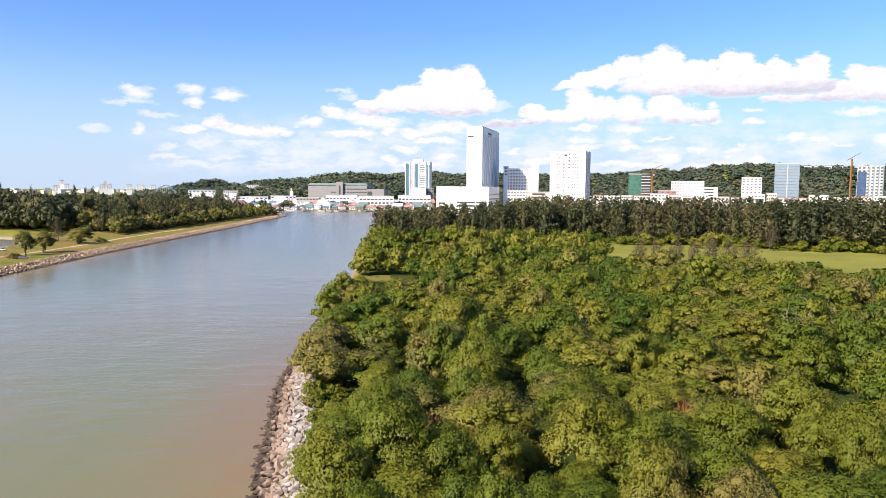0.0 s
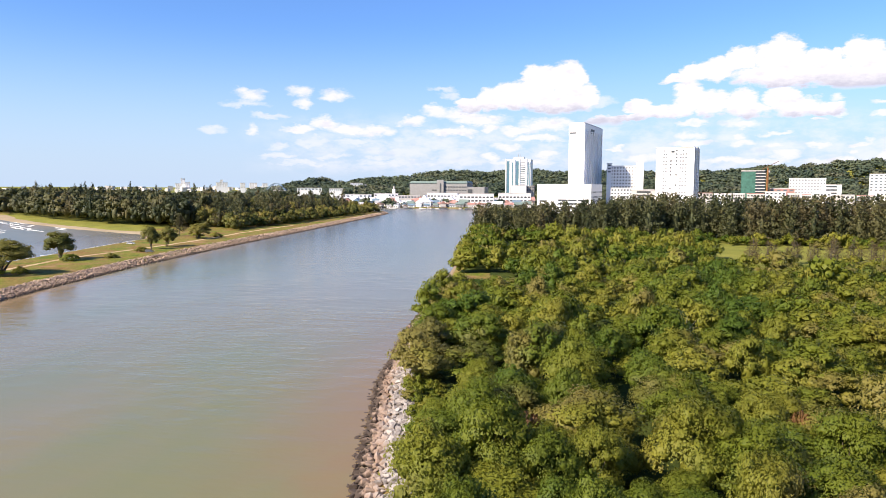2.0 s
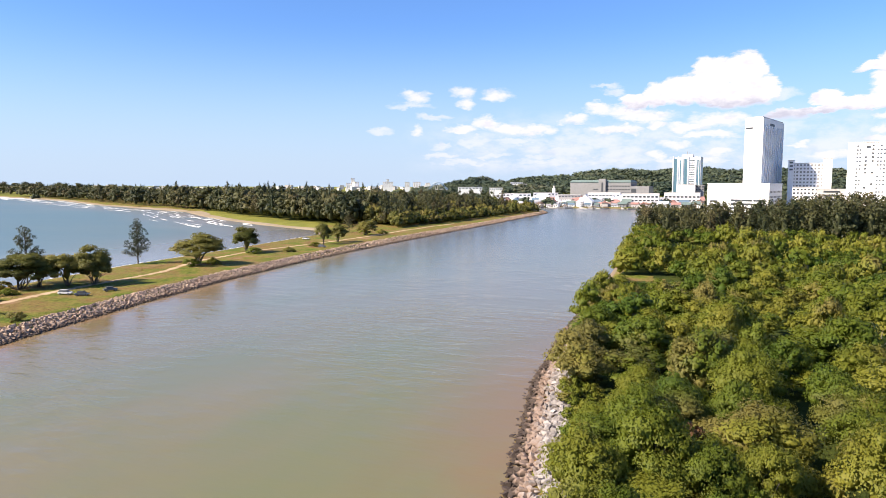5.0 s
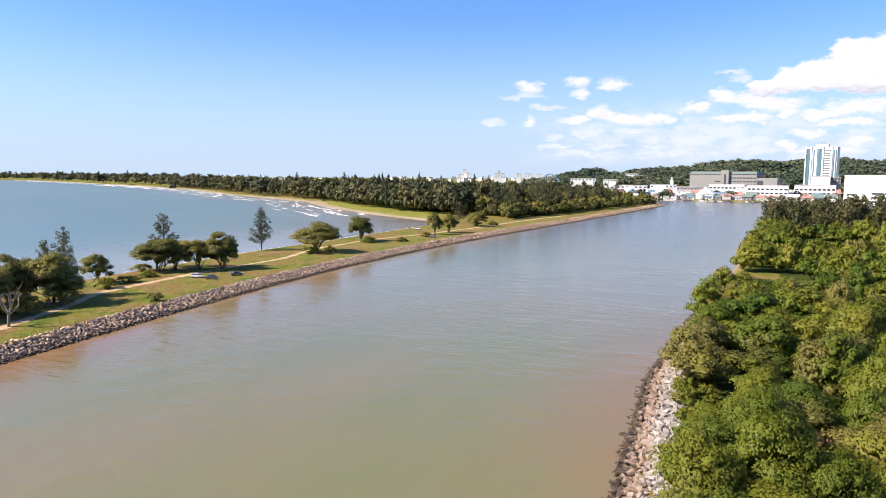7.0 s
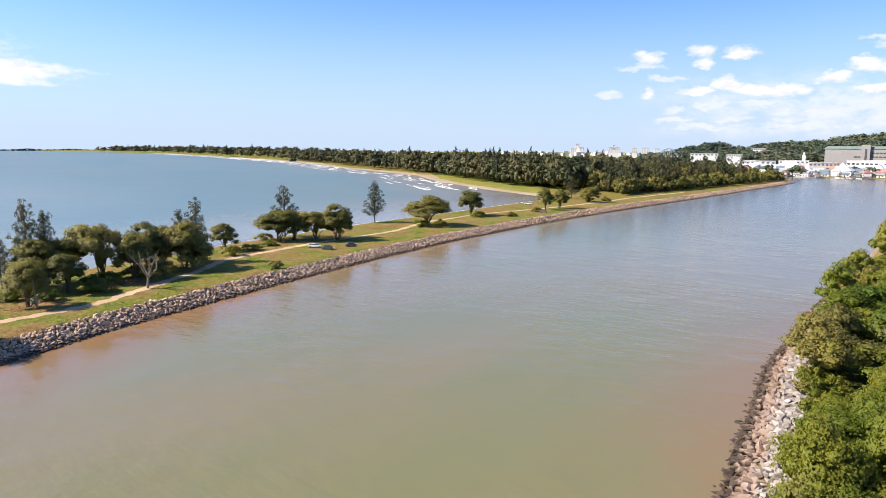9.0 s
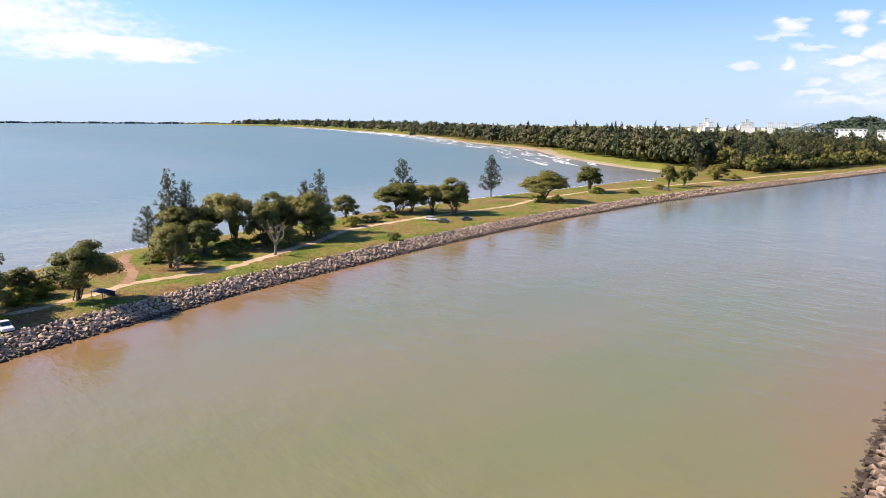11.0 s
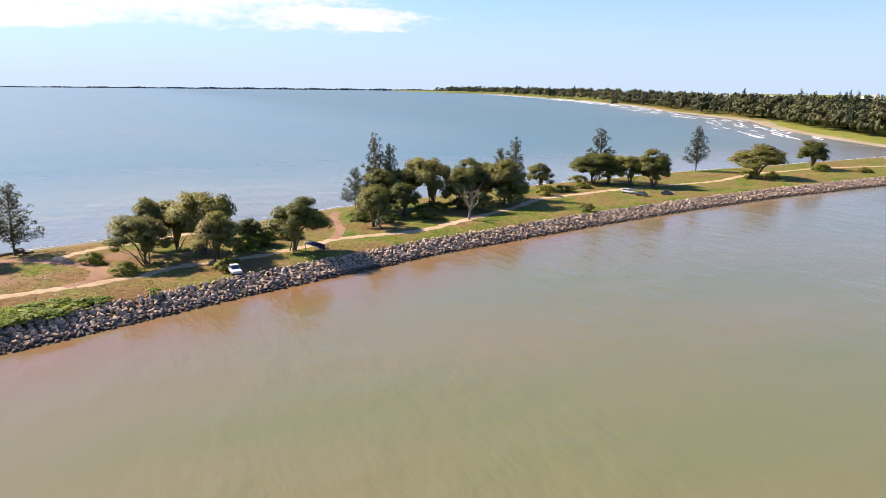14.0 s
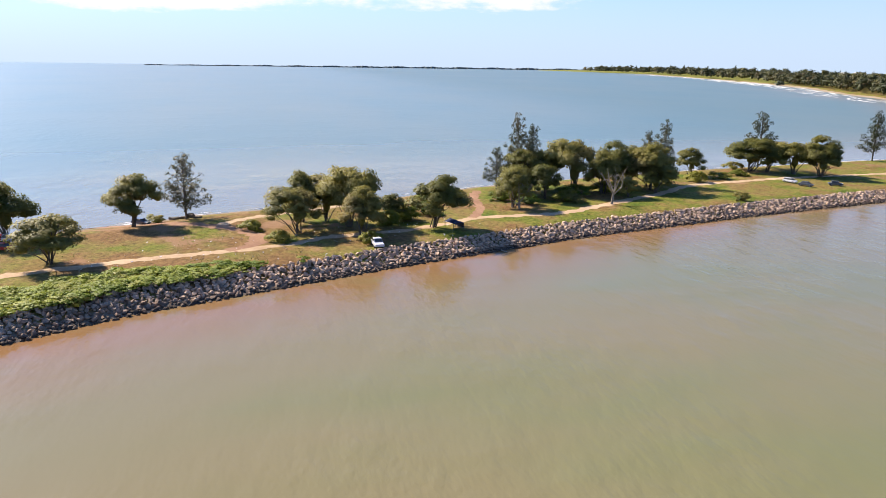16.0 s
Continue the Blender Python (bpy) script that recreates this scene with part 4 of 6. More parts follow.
def bank_wood():
    rng = np.random.default_rng(14)
    x, y = scattered(rng, -420, -185, 425, 910, 7.5)
    d = away(x, y, RIVER_LEFT)
    keep = inside(x, y, OUTLINE) & (d > np.clip(48 - (y - 430) * 0.09, 12, 48) + 5 * bumps(x, y, 71, 50)) & (d < 190) & (away(x, y, SEA_SIDE) > 58)
    x, y = x[keep], y[keep]
    s = 3.6 + 3.4 * rng.random(len(x)) ** 1.5 + np.clip(away(x, y, RIVER_LEFT) - 30, 0, 60) * 0.05
    return [(a, b, c, c * (1.15 + 0.5 * rng.random()), rng.integers(len(BANK_SHAPES))) for a, b, c in zip(x, y, s)]


def bank_pines():
    rng = np.random.default_rng(17)
    x, y = scattered(rng, -360, -235, 470, 800, 15.0)
    keep = inside(x, y, OUTLINE) & (away(x, y, RIVER_LEFT) > 40) & (away(x, y, SEA_SIDE) > 60) & (rng.random(len(x)) < 0.75)
    return [(a, b, c, c, rng.integers(len(CAS_FAR))) for a, b, c in zip(x[keep], y[keep], 20 + 8 * rng.random(keep.sum()))]


stuff("bank_casuarinas", CAS_FAR, bank_pines(), LEAF_NEEDLE, "brownish casuarinas among the bank scrub", "woods")
stuff("bank_woods", BANK_SHAPES, bank_wood(), LEAF_SHORE, "mixed olive scrub and trees along the far bank", "woods")


def hill_wood():
    rng = np.random.default_rng(15)
    x, y = scattered(rng, -1000, 1700, 1480, 1900, 21)
    z = height(x, y)
    keep = z > 9
    x, y = x[keep], y[keep]
    s = 10 + 7 * rng.random(len(x))
    return [(a, b, c, c * 0.8, rng.integers(len(FAR_SHAPES))) for a, b, c in zip(x, y, s)]


HILL_SHAPES = [dome_shape(180 + i, 44, 0.22, 5, 1.0, heart=0.75, low=0.0, tuft=0.28, core=0.7) for i in range(4)]
stuff("hill_woods", HILL_SHAPES, [(a, b, c, d, e % 4) for a, b, c, d, e in hill_wood()], LEAF_HAZED_HILL, "wooded hills behind the town", "woods")


def town_trees():
    rng = np.random.default_rng(16)
    x, y = scattered(rng, -1400, 900, 1060, 1700, 40)
    keep = rng.random(len(x)) < 0.55
    x, y = x[keep], y[keep]
    s = 8 + 5 * rng.random(len(x))
    return [(a, b, c, c, rng.integers(4)) for a, b, c in zip(x, y, s)]


stuff("town_trees", HILL_SHAPES, town_trees(), LEAF_HAZED_HILL, "green trees between the houses of the town", "woods")

# trees on the spit: x, y, height, crown radius
BROAD = [(-151.3, -55.6, 12.1, 6.6), (-131.5, -42.3, 9.5, 6.4), (-161.4, -33.8, 11.7, 5.8), (-158.9, 3.0, 12.0, 4.6), (-147.6, 1.8, 10.9, 6.0),
         (-152.2, 13.0, 14.6, 6.6), (-143.2, 15.0, 10.3, 5.0), (-157.8, 24.4, 6.4, 3.6), (-148.1, 31.6, 11.9, 6.4), (-166.2, 56.4, 10.0, 4.6),
         (-187.4, 67.1, 12.7, 6.2), (-176.7, 69.1, 10.4, 4.9), (-185.3, 81.0, 16.8, 7.6), (-188.2, 95.8, 13.9, 6.4), (-186.4, 106.0, 14.3, 7.6),
         (-180.0, 104.4, 8.5, 5.3), (-174.7, 93.1, 5.6, 3.4), (-207.5, 132.8, 9.9, 4.6), (-215.5, 161.2, 12.8, 9.0), (-206.0, 171.6, 12.4, 6.8),
         (-199.6, 177.3, 13.7, 6.4), (-208.7, 238.6, 13.8, 10.8), (-219.0, 287.0, 13.3, 7.4), (-209.5, 345.1, 12.5, 4.6), (-208.9, 360.0, 11.8, 5.6),
         (-218.5, 413.0, 10.8, 7.2), (-193.5, 75.0, 13.0, 6.0), (-181.0, 88.5, 12.0, 5.6), (-192.5, 101.5, 12.5, 6.2), (-158.5, 8.5, 11.0, 5.2),
         (-180.5, 63.0, 8.6, 4.8), (-212.5, 166.0, 11.0, 6.4), (-203.0, 181.0, 11.0, 5.2), (-196.0, 112.0, 10.5, 5.6)]
CASU = [(-167.5, -23.5, 15.0, 4.9), (-192.2, 65.8, 21.1, 4.2), (-191.6, 70.2, 19.0, 3.8), (-193.1, 60.0, 12.1, 3.8), (-195.2, 114.9, 18.8, 4.2),
        (-196.0, 109.6, 16.3, 3.4), (-222.5, 169.5, 19.6, 5.6), (-234.4, 231.3, 19.0, 5.2), (-241.5, 432.3, 15.0, 4.5)]
SPIT_SHAPES = [dome_shape(300 + i, 9400, 0.033, 40 + 3 * (i % 3), 1.9, heart=0.62, low=0.09 + 0.06 * (i % 3), tuft=0.175, stems=8, thick=0.026, core=0.3, out=0.2) for i in range(7)]
SPIT_CASU = [casuarina_shape(320 + i, 4200, 0.0135, 1.0, 0.25, 0.12, 44) for i in range(3)]
protos = [tree_thing(s, LEAF_SHORE, BARK, "broad olive-green tree with a forked trunk on the grassy spit", "shore_tree", "tree") for s in SPIT_SHAPES]
planted(protos, [at(x, y, r, h * 0.53, k * 1.9) for k, (x, y, h, r) in enumerate(BROAD)], "trees on the spit")
protos = [tree_thing(s, LEAF_NEEDLE, BARK, "feathery dark casuarina with a slim trunk on the spit", "casuarina", "tree") for s in SPIT_CASU]
planted(protos, [at(x, y, r / 0.27, h, k * 1.3) for k, (x, y, h, r) in enumerate(CASU)], "casuarinas on the spit")


# ---------------------------------------------------------------- town
def spot(az, d):
    """The place at an azimuth (degrees to the left of ahead) and distance."""
    return -math.sin(radians(az)) * d, math.cos(radians(az)) * d


def placed(name, label, x, y, angle, category="building", z=LAND):
    """An empty for a building whose front's left corner stands at x, y; the front runs along its own x."""
    root = new(name)
    root.matrix_basis = Matrix.Translation((x, y, z)) @ Matrix.Rotation(radians(angle), 4, "Z")
    return tagged(root, label, category)


def repeat(name, mesh, parent, places):
    """Alike parts on one mesh."""
    for x, y, z in places:
        ob = new(name, mesh)
        ob.parent, ob.location = parent, (x, y, z)


def slab_mesh(name, sx, sy, sz, mat):
    me = bpy.data.meshes.new(name)
    bm = boxed(0, 0, 0, sx, sy, sz)
    bm.to_mesh(me)
    bm.free()
    me.materials.append(mat)
    return me


def corner(az, d):
    return spot(az, d)


def hotel_tower():
    root = placed("hotel_tower", "tall plain white hotel tower with ribbed side wall", 30.2, 904.3, -16.3)
    w, d, h = 20.5, 106.0, 112.0
    part("wall", boxed(w / 2, d / 2, 0, w, d, h), WHITE, root)
    part("parapet", boxed(w / 2, d / 2, h, w - 3, d - 3, 1.6), OFFWHITE, root)
    # pale grey strips draw the shade between the ribs of the side wall
    recess = slab_mesh("window_strip", 0.3, 3.2, 66, OFFWHITE)
    fin = slab_mesh("fin", 1.5, 2.2, 70, WHITE)
    repeat("window_strip", recess, root, [(w + 0.1, 12 + k * 10.2, 34) for k in range(9)])
    repeat("fin", fin, root, [(w + 0.6, 6.5 + k * 10.2, 34) for k in range(10)])
    part("sign", boxed(w + 0.3, 42, 104, 0.5, 20, 3.0), DARK, root, "dark unlettered sign bars")
    part("sign", boxed(w + 0.3, 42, 101, 0.5, 14, 1.6), GREY, root)
    part("slot", boxed(5.0, -0.1, 99.5, 8.0, 0.4, 1.6), DARK, root)
    win = slab_mesh("window", 1.0, 0.3, 1.2, WINDOW)
    repeat("window", win, root, [(x, -0.1, z) for x, z in ((4, 42), (8, 40), (13, 42), (15, 66))])


def hotel_podium():
    root = placed("hotel_podium", "wide white hotel podium with parking slots below", -8.2, 840, -16.3)
    w, d, h = 65.0, 60.0, 34.5
    part("wall", boxed(w / 2, d / 2, 0, w, d, h), WHITE, root)
    part("parapet", boxed(w / 2, d / 2, h, w + 0.6, d + 0.6, 0.9), WHITE, root)
    slot = slab_mesh("parking_slot", 10.5, 0.4, 2.0, DARK)
    repeat("parking_slot", slot, root, [(31 + 11.8 * k, -0.1, z) for k in range(3) for z in (2.5, 7.0, 11.5, 15.6)])
    short = slab_mesh("parking_slot", 8.0, 0.4, 1.8, DARK)
    repeat("parking_slot", short, root, [(7.0, -0.1, z) for z in (9.0, 14.5)])
    win = slab_mesh("window", 0.4, 3.0, 2.0, WINDOW)
    repeat("window", win, root, [(w + 0.1, 4 + k * 6.5, z) for k in range(9) for z in (9, 14.5, 19.5, 25)])


def residential_tower():
    x, y = corner(3.16, 1250)
    root = placed("residential_tower", "white residential tower with blue glass strips", x, y, -7)
    w, d, h = 45.0, 26.0, 79.0
    part("wall", boxed(w / 2, d / 2, 0, w, d, h), WHITE, root)
    strip = slab_mesh("glass_strip", 5.0, 0.5, 72, GLASS)
    repeat("glass_strip", strip, root, [(4.5, -0.15, 4), (21, -0.15, 4)])
    thin = slab_mesh("glass_strip", 1.6, 0.5, 70, GLASS)
    repeat("glass_strip", thin, root, [(12.5, -0.15, 4), (40.5, -0.15, 4), (43.5, -0.15, 4)])
    band = slab_mesh("window_band", 8.5, 0.5, 1.4, WINDOW)
    repeat("window_band", band, root, [(31.5, -0.15, 6 + 3.9 * k) for k in range(18)])
    pier = slab_mesh("pier", 1.6, 1.4, 80, WHITE)
    repeat("pier", pier, root, [(px, -0.5, 0) for px in (0.8, 8.6, 16.4, 25.4, 37.6)])
    part("plant_room", boxed(22, d / 2, h, 18, 12, 4.5), OFFWHITE, root)
    part("mast", boxed(21, d / 2, h + 4.5, 0.7, 0.7, 5.5), GREY, root)
    part("mast", boxed(25, d / 2, h + 4.5, 0.7, 0.7, 4.5), GREY, root)


def white_block():
    x, y = corner(-8.72, 806)
    root = placed("apartment_block", "white apartment slab with small square windows and balconies", x, y, -24)
    w, d, h = 39.5, 26.0, 75.5
    part("wall", boxed(w / 2, d / 2, 0, w, d, h), WHITE, root)
    part("parapet", boxed(w / 2, d / 2, h, w + 0.8, d + 0.8, 0.9), OFFWHITE, root)
    rng = np.random.default_rng(3)
    win = slab_mesh("window", 1.5, 0.4, 1.3, WINDOW)
    dark = slab_mesh("window", 1.7, 0.4, 1.7, DARK)
    for k in range(18):
        z = 8 + k * 3.75
        repeat("window", win, root, [(px, -0.12, z) for px in (8.5, 11, 26.5, 29, 32) if rng.random() < 0.75])
        repeat("window", dark, root, [(px, -0.12, z) for px in (16, 22) if rng.random() < 0.6])
    part("sign", boxed(18, -0.2, 70.5, 3.4, 0.5, 2.0), DARK, root, "dark unlettered sign")
    rib = slab_mesh("pier", 1.6, 2.4, 76, WHITE)
    repeat("pier", rib, root, [(w + 0.5, 1.2 + 7.6 * k, 0) for k in range(4)])
    gap = slab_mesh("balcony_recess", 0.4, 4.6, 2.1, DARK)
    repeat("balcony_recess", gap, root, [(w + 0.1, 5.0 + 7.6 * k, 6 + 3.75 * j) for k in range(3) for j in range(18)])
    rail = slab_mesh("balcony", 1.2, 4.8, 1.0, WHITE)
    repeat("balcony", rail, root, [(w + 0.5, 5.0 + 7.6 * k, 4.9 + 3.75 * j) for k in range(3) for j in range(18)])


def grey_hall():
    x, y = corner(11.05, 1215)
    root = placed("market_hall", "long grey concrete hall under a green metal roof", x, y, -8.5)
    w, d, h = 104.0, 40.0, 36.0
    part("wall", boxed(w / 2, d / 2, 0, w, d, h), GREY, root)
    bm = bmesh.new()
    for sx, z in ((0, h), (6, h + 4)):
        for px, py in ((-1 + sx * 0.5, -1 + sx), (w + 1 - sx * 0.5, -1 + sx), (w + 1 - sx * 0.5, d + 1 - sx), (-1 + sx * 0.5, d + 1 - sx)):
            bm.verts.new((px, py, z))
    bmesh.ops.convex_hull(bm, input=bm.verts)
    part("roof", bm, ROOF_GREEN, root, "sloping dull green metal roof")
    part("stair_tower", boxed(57, -1.5, 0, 12, 5, h + 6), GREY, root)
    part("stair_window", boxed(57.5, -4.1, 6, 2.6, 0.5, 30), DARK, root)
    band = slab_mesh("window", 3.6, 0.5, 1.8, DARK)
    repeat("window", band, root, [(66 + 5.0 * k, -0.15, z) for k in range(8) for z in (18, 23.5, 29)])
    repeat("window", band, root, [(43 + 4.4 * k, -0.15, z) for k in range(2) for z in (13, 18, 23.5)])
    annex = placed("market_annex", "lower dark glazed annex beside the hall", x + w * 0.99, y - 15, -8.5)
    part("wall", boxed(15, 15, 0, 30, 30, 30), GREY, annex)
    part("glazing", boxed(5, -0.1, 6, 8, 0.5, 20), DARK, annex)


def plain_block(name, label, az0, az1, d, top, depth, mat, rows=3, cols=6, win=WINDOW, angle=None, cat="building", flat=True):
    """A lower building: a walled mass with a roof slab and a grid of windows on its front."""
    x, y = corner(az0, d)
    x1, y1 = corner(az1, d)
    w = math.hypot(x1 - x, y1 - y)
    foot = top - 9 if d > 1750 and top > 80 else LAND
    root = placed(name, label, x, y, math.degrees(math.atan2(y1 - y, x1 - x)) if angle is None else angle, cat, foot)
    h = top - foot
    part("wall", boxed(w / 2, depth / 2, -1, w, depth, h + 1), mat, root)
    part("roof", boxed(w / 2, depth / 2, h, w + 0.8, depth + 0.8, 0.7), OFFWHITE if flat else ROOF_RED, root)
    if rows * cols:
        me = slab_mesh("window", w / cols * 0.55, 0.4, min(h / rows * 0.42, 2.0), win)
        repeat("window", me, root, [((k + 0.5) * w / cols, -0.12, h - (j + 0.75) * min(h / rows, 4.2)) for k in range(cols) for j in range(rows)])
    return root, w, h


def crane(az, d, top, label):
    x, y = corner(az, d)
    root = placed("tower_crane", label, x, y, 20, "crane")
    part("mast", boxed(0, 0, 0, 1.7, 1.7, top - LAND), ORANGE, root)
    part("cab", boxed(1.6, 0, top - LAND - 6, 2.2, 2.2, 2.6), OFFWHITE, root)
    v, q = tube([(-9, 0, top - LAND - 2), (16, 0, top - LAND + 9)], [0.5, 0.3], 4)
    ob = new("jib", mesh_of("jib", v, [q], [ORANGE]))
    ob.parent = root


def town():
    hotel_tower()
    hotel_podium()
    residential_tower()
    white_block()
    grey_hall()
    plain_block("office_block", "broad white office block with pale window grid", -5.0, -7.75, 960, 62, 24, WHITE, 8, 12, GREY)
    plain_block("office_wing", "taller white end wing of the office block", -7.2, -7.8, 950, 67, 20, WHITE, 0, 0)
    plain_block("office_wing", "white stair wing of the office block", -4.95, -5.35, 950, 65, 20, WHITE, 3, 1)
    plain_block("shop_row", "white shop row with dark glass front", -5.3, -7.0, 880, 33, 22, WHITE, 4, 7, DARK)
    plain_block("long_store", "long white store with dark ribbon windows", -6.9, -8.8, 860, 31, 30, OFFWHITE, 3, 1, DARK)
    plain_block("white_hall", "plain white box hall beside the tower", 2.7, 1.45, 1150, 35, 24, WHITE, 0, 0)
    plain_block("dark_store", "dark shed behind the white hall", 1.45, 0.8, 1160, 34, 20, GREY, 2, 3, DARK)
    r, w, h = plain_block("netted_building", "unfinished building wrapped in green netting", -14.94, -15.95, 1000, 56, 20, GREY, 0, 0)
    part("netting", boxed(w / 2, -0.6, 0, w, 0.4, h - 1), NET_GREEN, r, "green safety netting")
    r, w, h = plain_block("open_frame", "unfinished concrete frame with open floors", -15.95, -16.6, 1000, 56, 20, DARK, 0, 0)
    floor_slab = slab_mesh("floor_slab", w + 0.8, 21.5, 0.9, OFFWHITE)
    repeat("floor_slab", floor_slab, r, [(w / 2, 9.6, 3 + 3.9 * k) for k in range(13)])
    crane(-16.75, 1000, 60, "orange tower crane beside the unfinished building")
    plain_block("terrace_block", "wide stepped white block with rows of windows", -18.2, -20.6, 1050, 46.5, 25, WHITE, 5, 12)
    plain_block("terrace_wing", "lower stepped white wing with open decks", -20.3, -21.6, 1030, 38, 25, WHITE, 5, 1, DARK)
    plain_block("brick_store", "low store with orange brick front", -16.9, -18.6, 1010, 33, 20, ROOF_RED, 1, 4)
    plain_block("small_white_block", "small white block of flats", -23.26, -24.65, 1200, 54, 20, WHITE, 6, 5)
    r, w, h = plain_block("glass_tower", "pale blue glass office tower", -25.49, -27.14, 1150, 74, 26, PALE_GLASS, 0, 0)
    band = slab_mesh("spandrel", w + 0.3, 0.5, 0.8, GREY)
    repeat("spandrel", band, r, [(w / 2, -0.2, 6 + 4.4 * k) for k in range(15)])
    part("mullion", boxed(w * 0.52, -0.3, 0, 1.0, 0.6, h), OFFWHITE, r)
    r, w, h = plain_block("blue_netted_tower", "unfinished tower with blue netting and pale columns", -30.78, -32.4, 1100, 68, 25, OFFWHITE, 11, 6, DARK)
    part("netting", boxed(w * 0.18, -0.6, 0, w * 0.34, 0.4, h - 7), NET_BLUE, r, "blue safety netting")
    post = slab_mesh("column", 1.2, 1.0, h, PALE_GLASS)
    repeat("column", post, r, [(w * f, -0.7, 0) for f in (0.45, 0.62, 0.8, 0.97)])
    crane(-30.4, 1100, 78, "yellow tower crane beside the netted tower")
    rng = np.random.default_rng(8)
    # low white buildings along the front of the town
    az = -8.9
    k = 0
    while az > -33:
        wdt = 0.6 + 1.3 * rng.random()
        top = 25 + 6 * rng.random()
        plain_block("low_building", ("low white shop building with dark windows", "low cream building with a flat roof", "pale low building with a red tiled roof")[k % 3], az, az - wdt, 900 + 90 * rng.random(), top, 18,
                    WHITE if k % 3 == 0 else OFFWHITE, 2, 5, DARK, flat=k % 3 != 2)
        az -= wdt + 0.12
        k += 1
    # houses on the ridge
    for a in (-27.6, -28.3, -28.9, -29.6, -30.3):
        d = (RIDGE_Y - 60) / math.cos(radians(a))
        x, y = corner(a, d)
        g = float(height(x, y)[0])
        root = placed("ridge_house", "white house on the wooded ridge", x, y, 10 * rng.random(), "house", g - 0.5)
        part("wall", boxed(0, 0, 0, 18, 10, 13), WHITE, root)
        part("roof", boxed(0, 0, 13, 19, 11, 0.8), ROOF_GREY, root)
        band = slab_mesh("window", 13, 0.4, 1.6, WINDOW)
        repeat("window", band, root, [(0, -5.1, 8.5)])
    # long sheds and small blocks beyond the bank wood
    for a0, a1, d, top, lab in ((16.6, 14.2, 1150, 19, "long white shed roof behind the trees"), (14.0, 12.0, 1180, 20, "long white shed with a pale roof"), (12.0, 10.2, 1120, 18, "long cream shed by the river"),
                                (15.9, 14.9, 1700, 38, "white block before the wooded hills"), (14.9, 13.4, 1700, 34, "grey wing before the wooded hills"),
                                (20.2, 18.2, 1500, 27, "long white hall roof among trees"), (17.6, 16.5, 1450, 26, "low white hall among trees")):
        plain_block("shed", lab, a0, a1, d, top, 20, OFFWHITE if "grey" in lab or "cream" in lab else WHITE, 1, 7)
    for a, d, top, wd in ((29.4, 2400, 34, 0.5), (29.0, 2400, 50, 0.3), (28.7, 2380, 38, 0.35), (26.1, 2500, 47, 0.2), (26.4, 2500, 38, 0.4), (25.9, 2500, 38, 0.35), (24.6, 2450, 37, 0.4), (23.9, 2500, 37, 0.6), (22.9, 2450, 35, 0.4)):
        plain_block("far_block", "white block of flats far over the woods", a, a - wd, d, top, 20, WHITE, 4, 3, OFFWHITE)
    # a pale blue arch over the river road, and a slim white tower
    x, y = corner(21.9, 1650)
    arch = placed("arch_bridge", "pale blue steel arch bridge beyond the woods", x - 24, y, 0, "bridge", 20)
    for off in (0, 9):
        v, q = tube([(k * 4.8, off, 17 * math.sin(math.pi * k / 10)) for k in range(11)], [1.1] * 11, 6)
        ob = new("arch", mesh_of("arch", v, [q], [PALE_GLASS], smooth=True))
        ob.parent = arch
    part("deck", boxed(24, 4.5, -1, 60, 11, 1.2), OFFWHITE, arch)
    hanger = slab_mesh("hanger", 0.3, 0.3, 12, OFFWHITE)
    repeat("hanger", hanger, arch, [(k * 4.8, off, 0) for k in range(3, 8) for off in (0, 9)])
    pier = slab_mesh("pier", 3, 8, 19, OFFWHITE)
    repeat("pier", pier, arch, [(k, 4.5, -19.5) for k in (2, 46)])
    x, y = corner(12.35, 1200)
    slim = placed("slim_tower", "slim white tower among the riverside roofs", x, y, 0, "tower")
    part("shaft", boxed(0, 0, 0, 4.5, 4.5, 26), WHITE, slim)
    part("cap", boxed(0, 0, 26, 3, 3, 4.5, 0.6), OFFWHITE, slim)


town()


def house_proto(wall, roof, label):
    root = tagged(new("house"), label, "house")
    part("wall", boxed(0, 0, 0, 9, 7, 4.2), wall, root)
    bm = bmesh.new()
    for px in (-5.2, 5.2):
        for py, pz in ((-4.4, 3.9), (4.4, 3.9), (0, 6.6)):
            bm.verts.new((px, py, pz))
    bmesh.ops.convex_hull(bm, input=bm.verts)
    part("roof", bm, roof, root)
    part("door", boxed(-1.5, -3.55, 0, 1.2, 0.2, 2.2), DARK, root)
    part("window", boxed(1.8, -3.55, 1.2, 1.6, 0.2, 1.2), DARK, root)
    return root


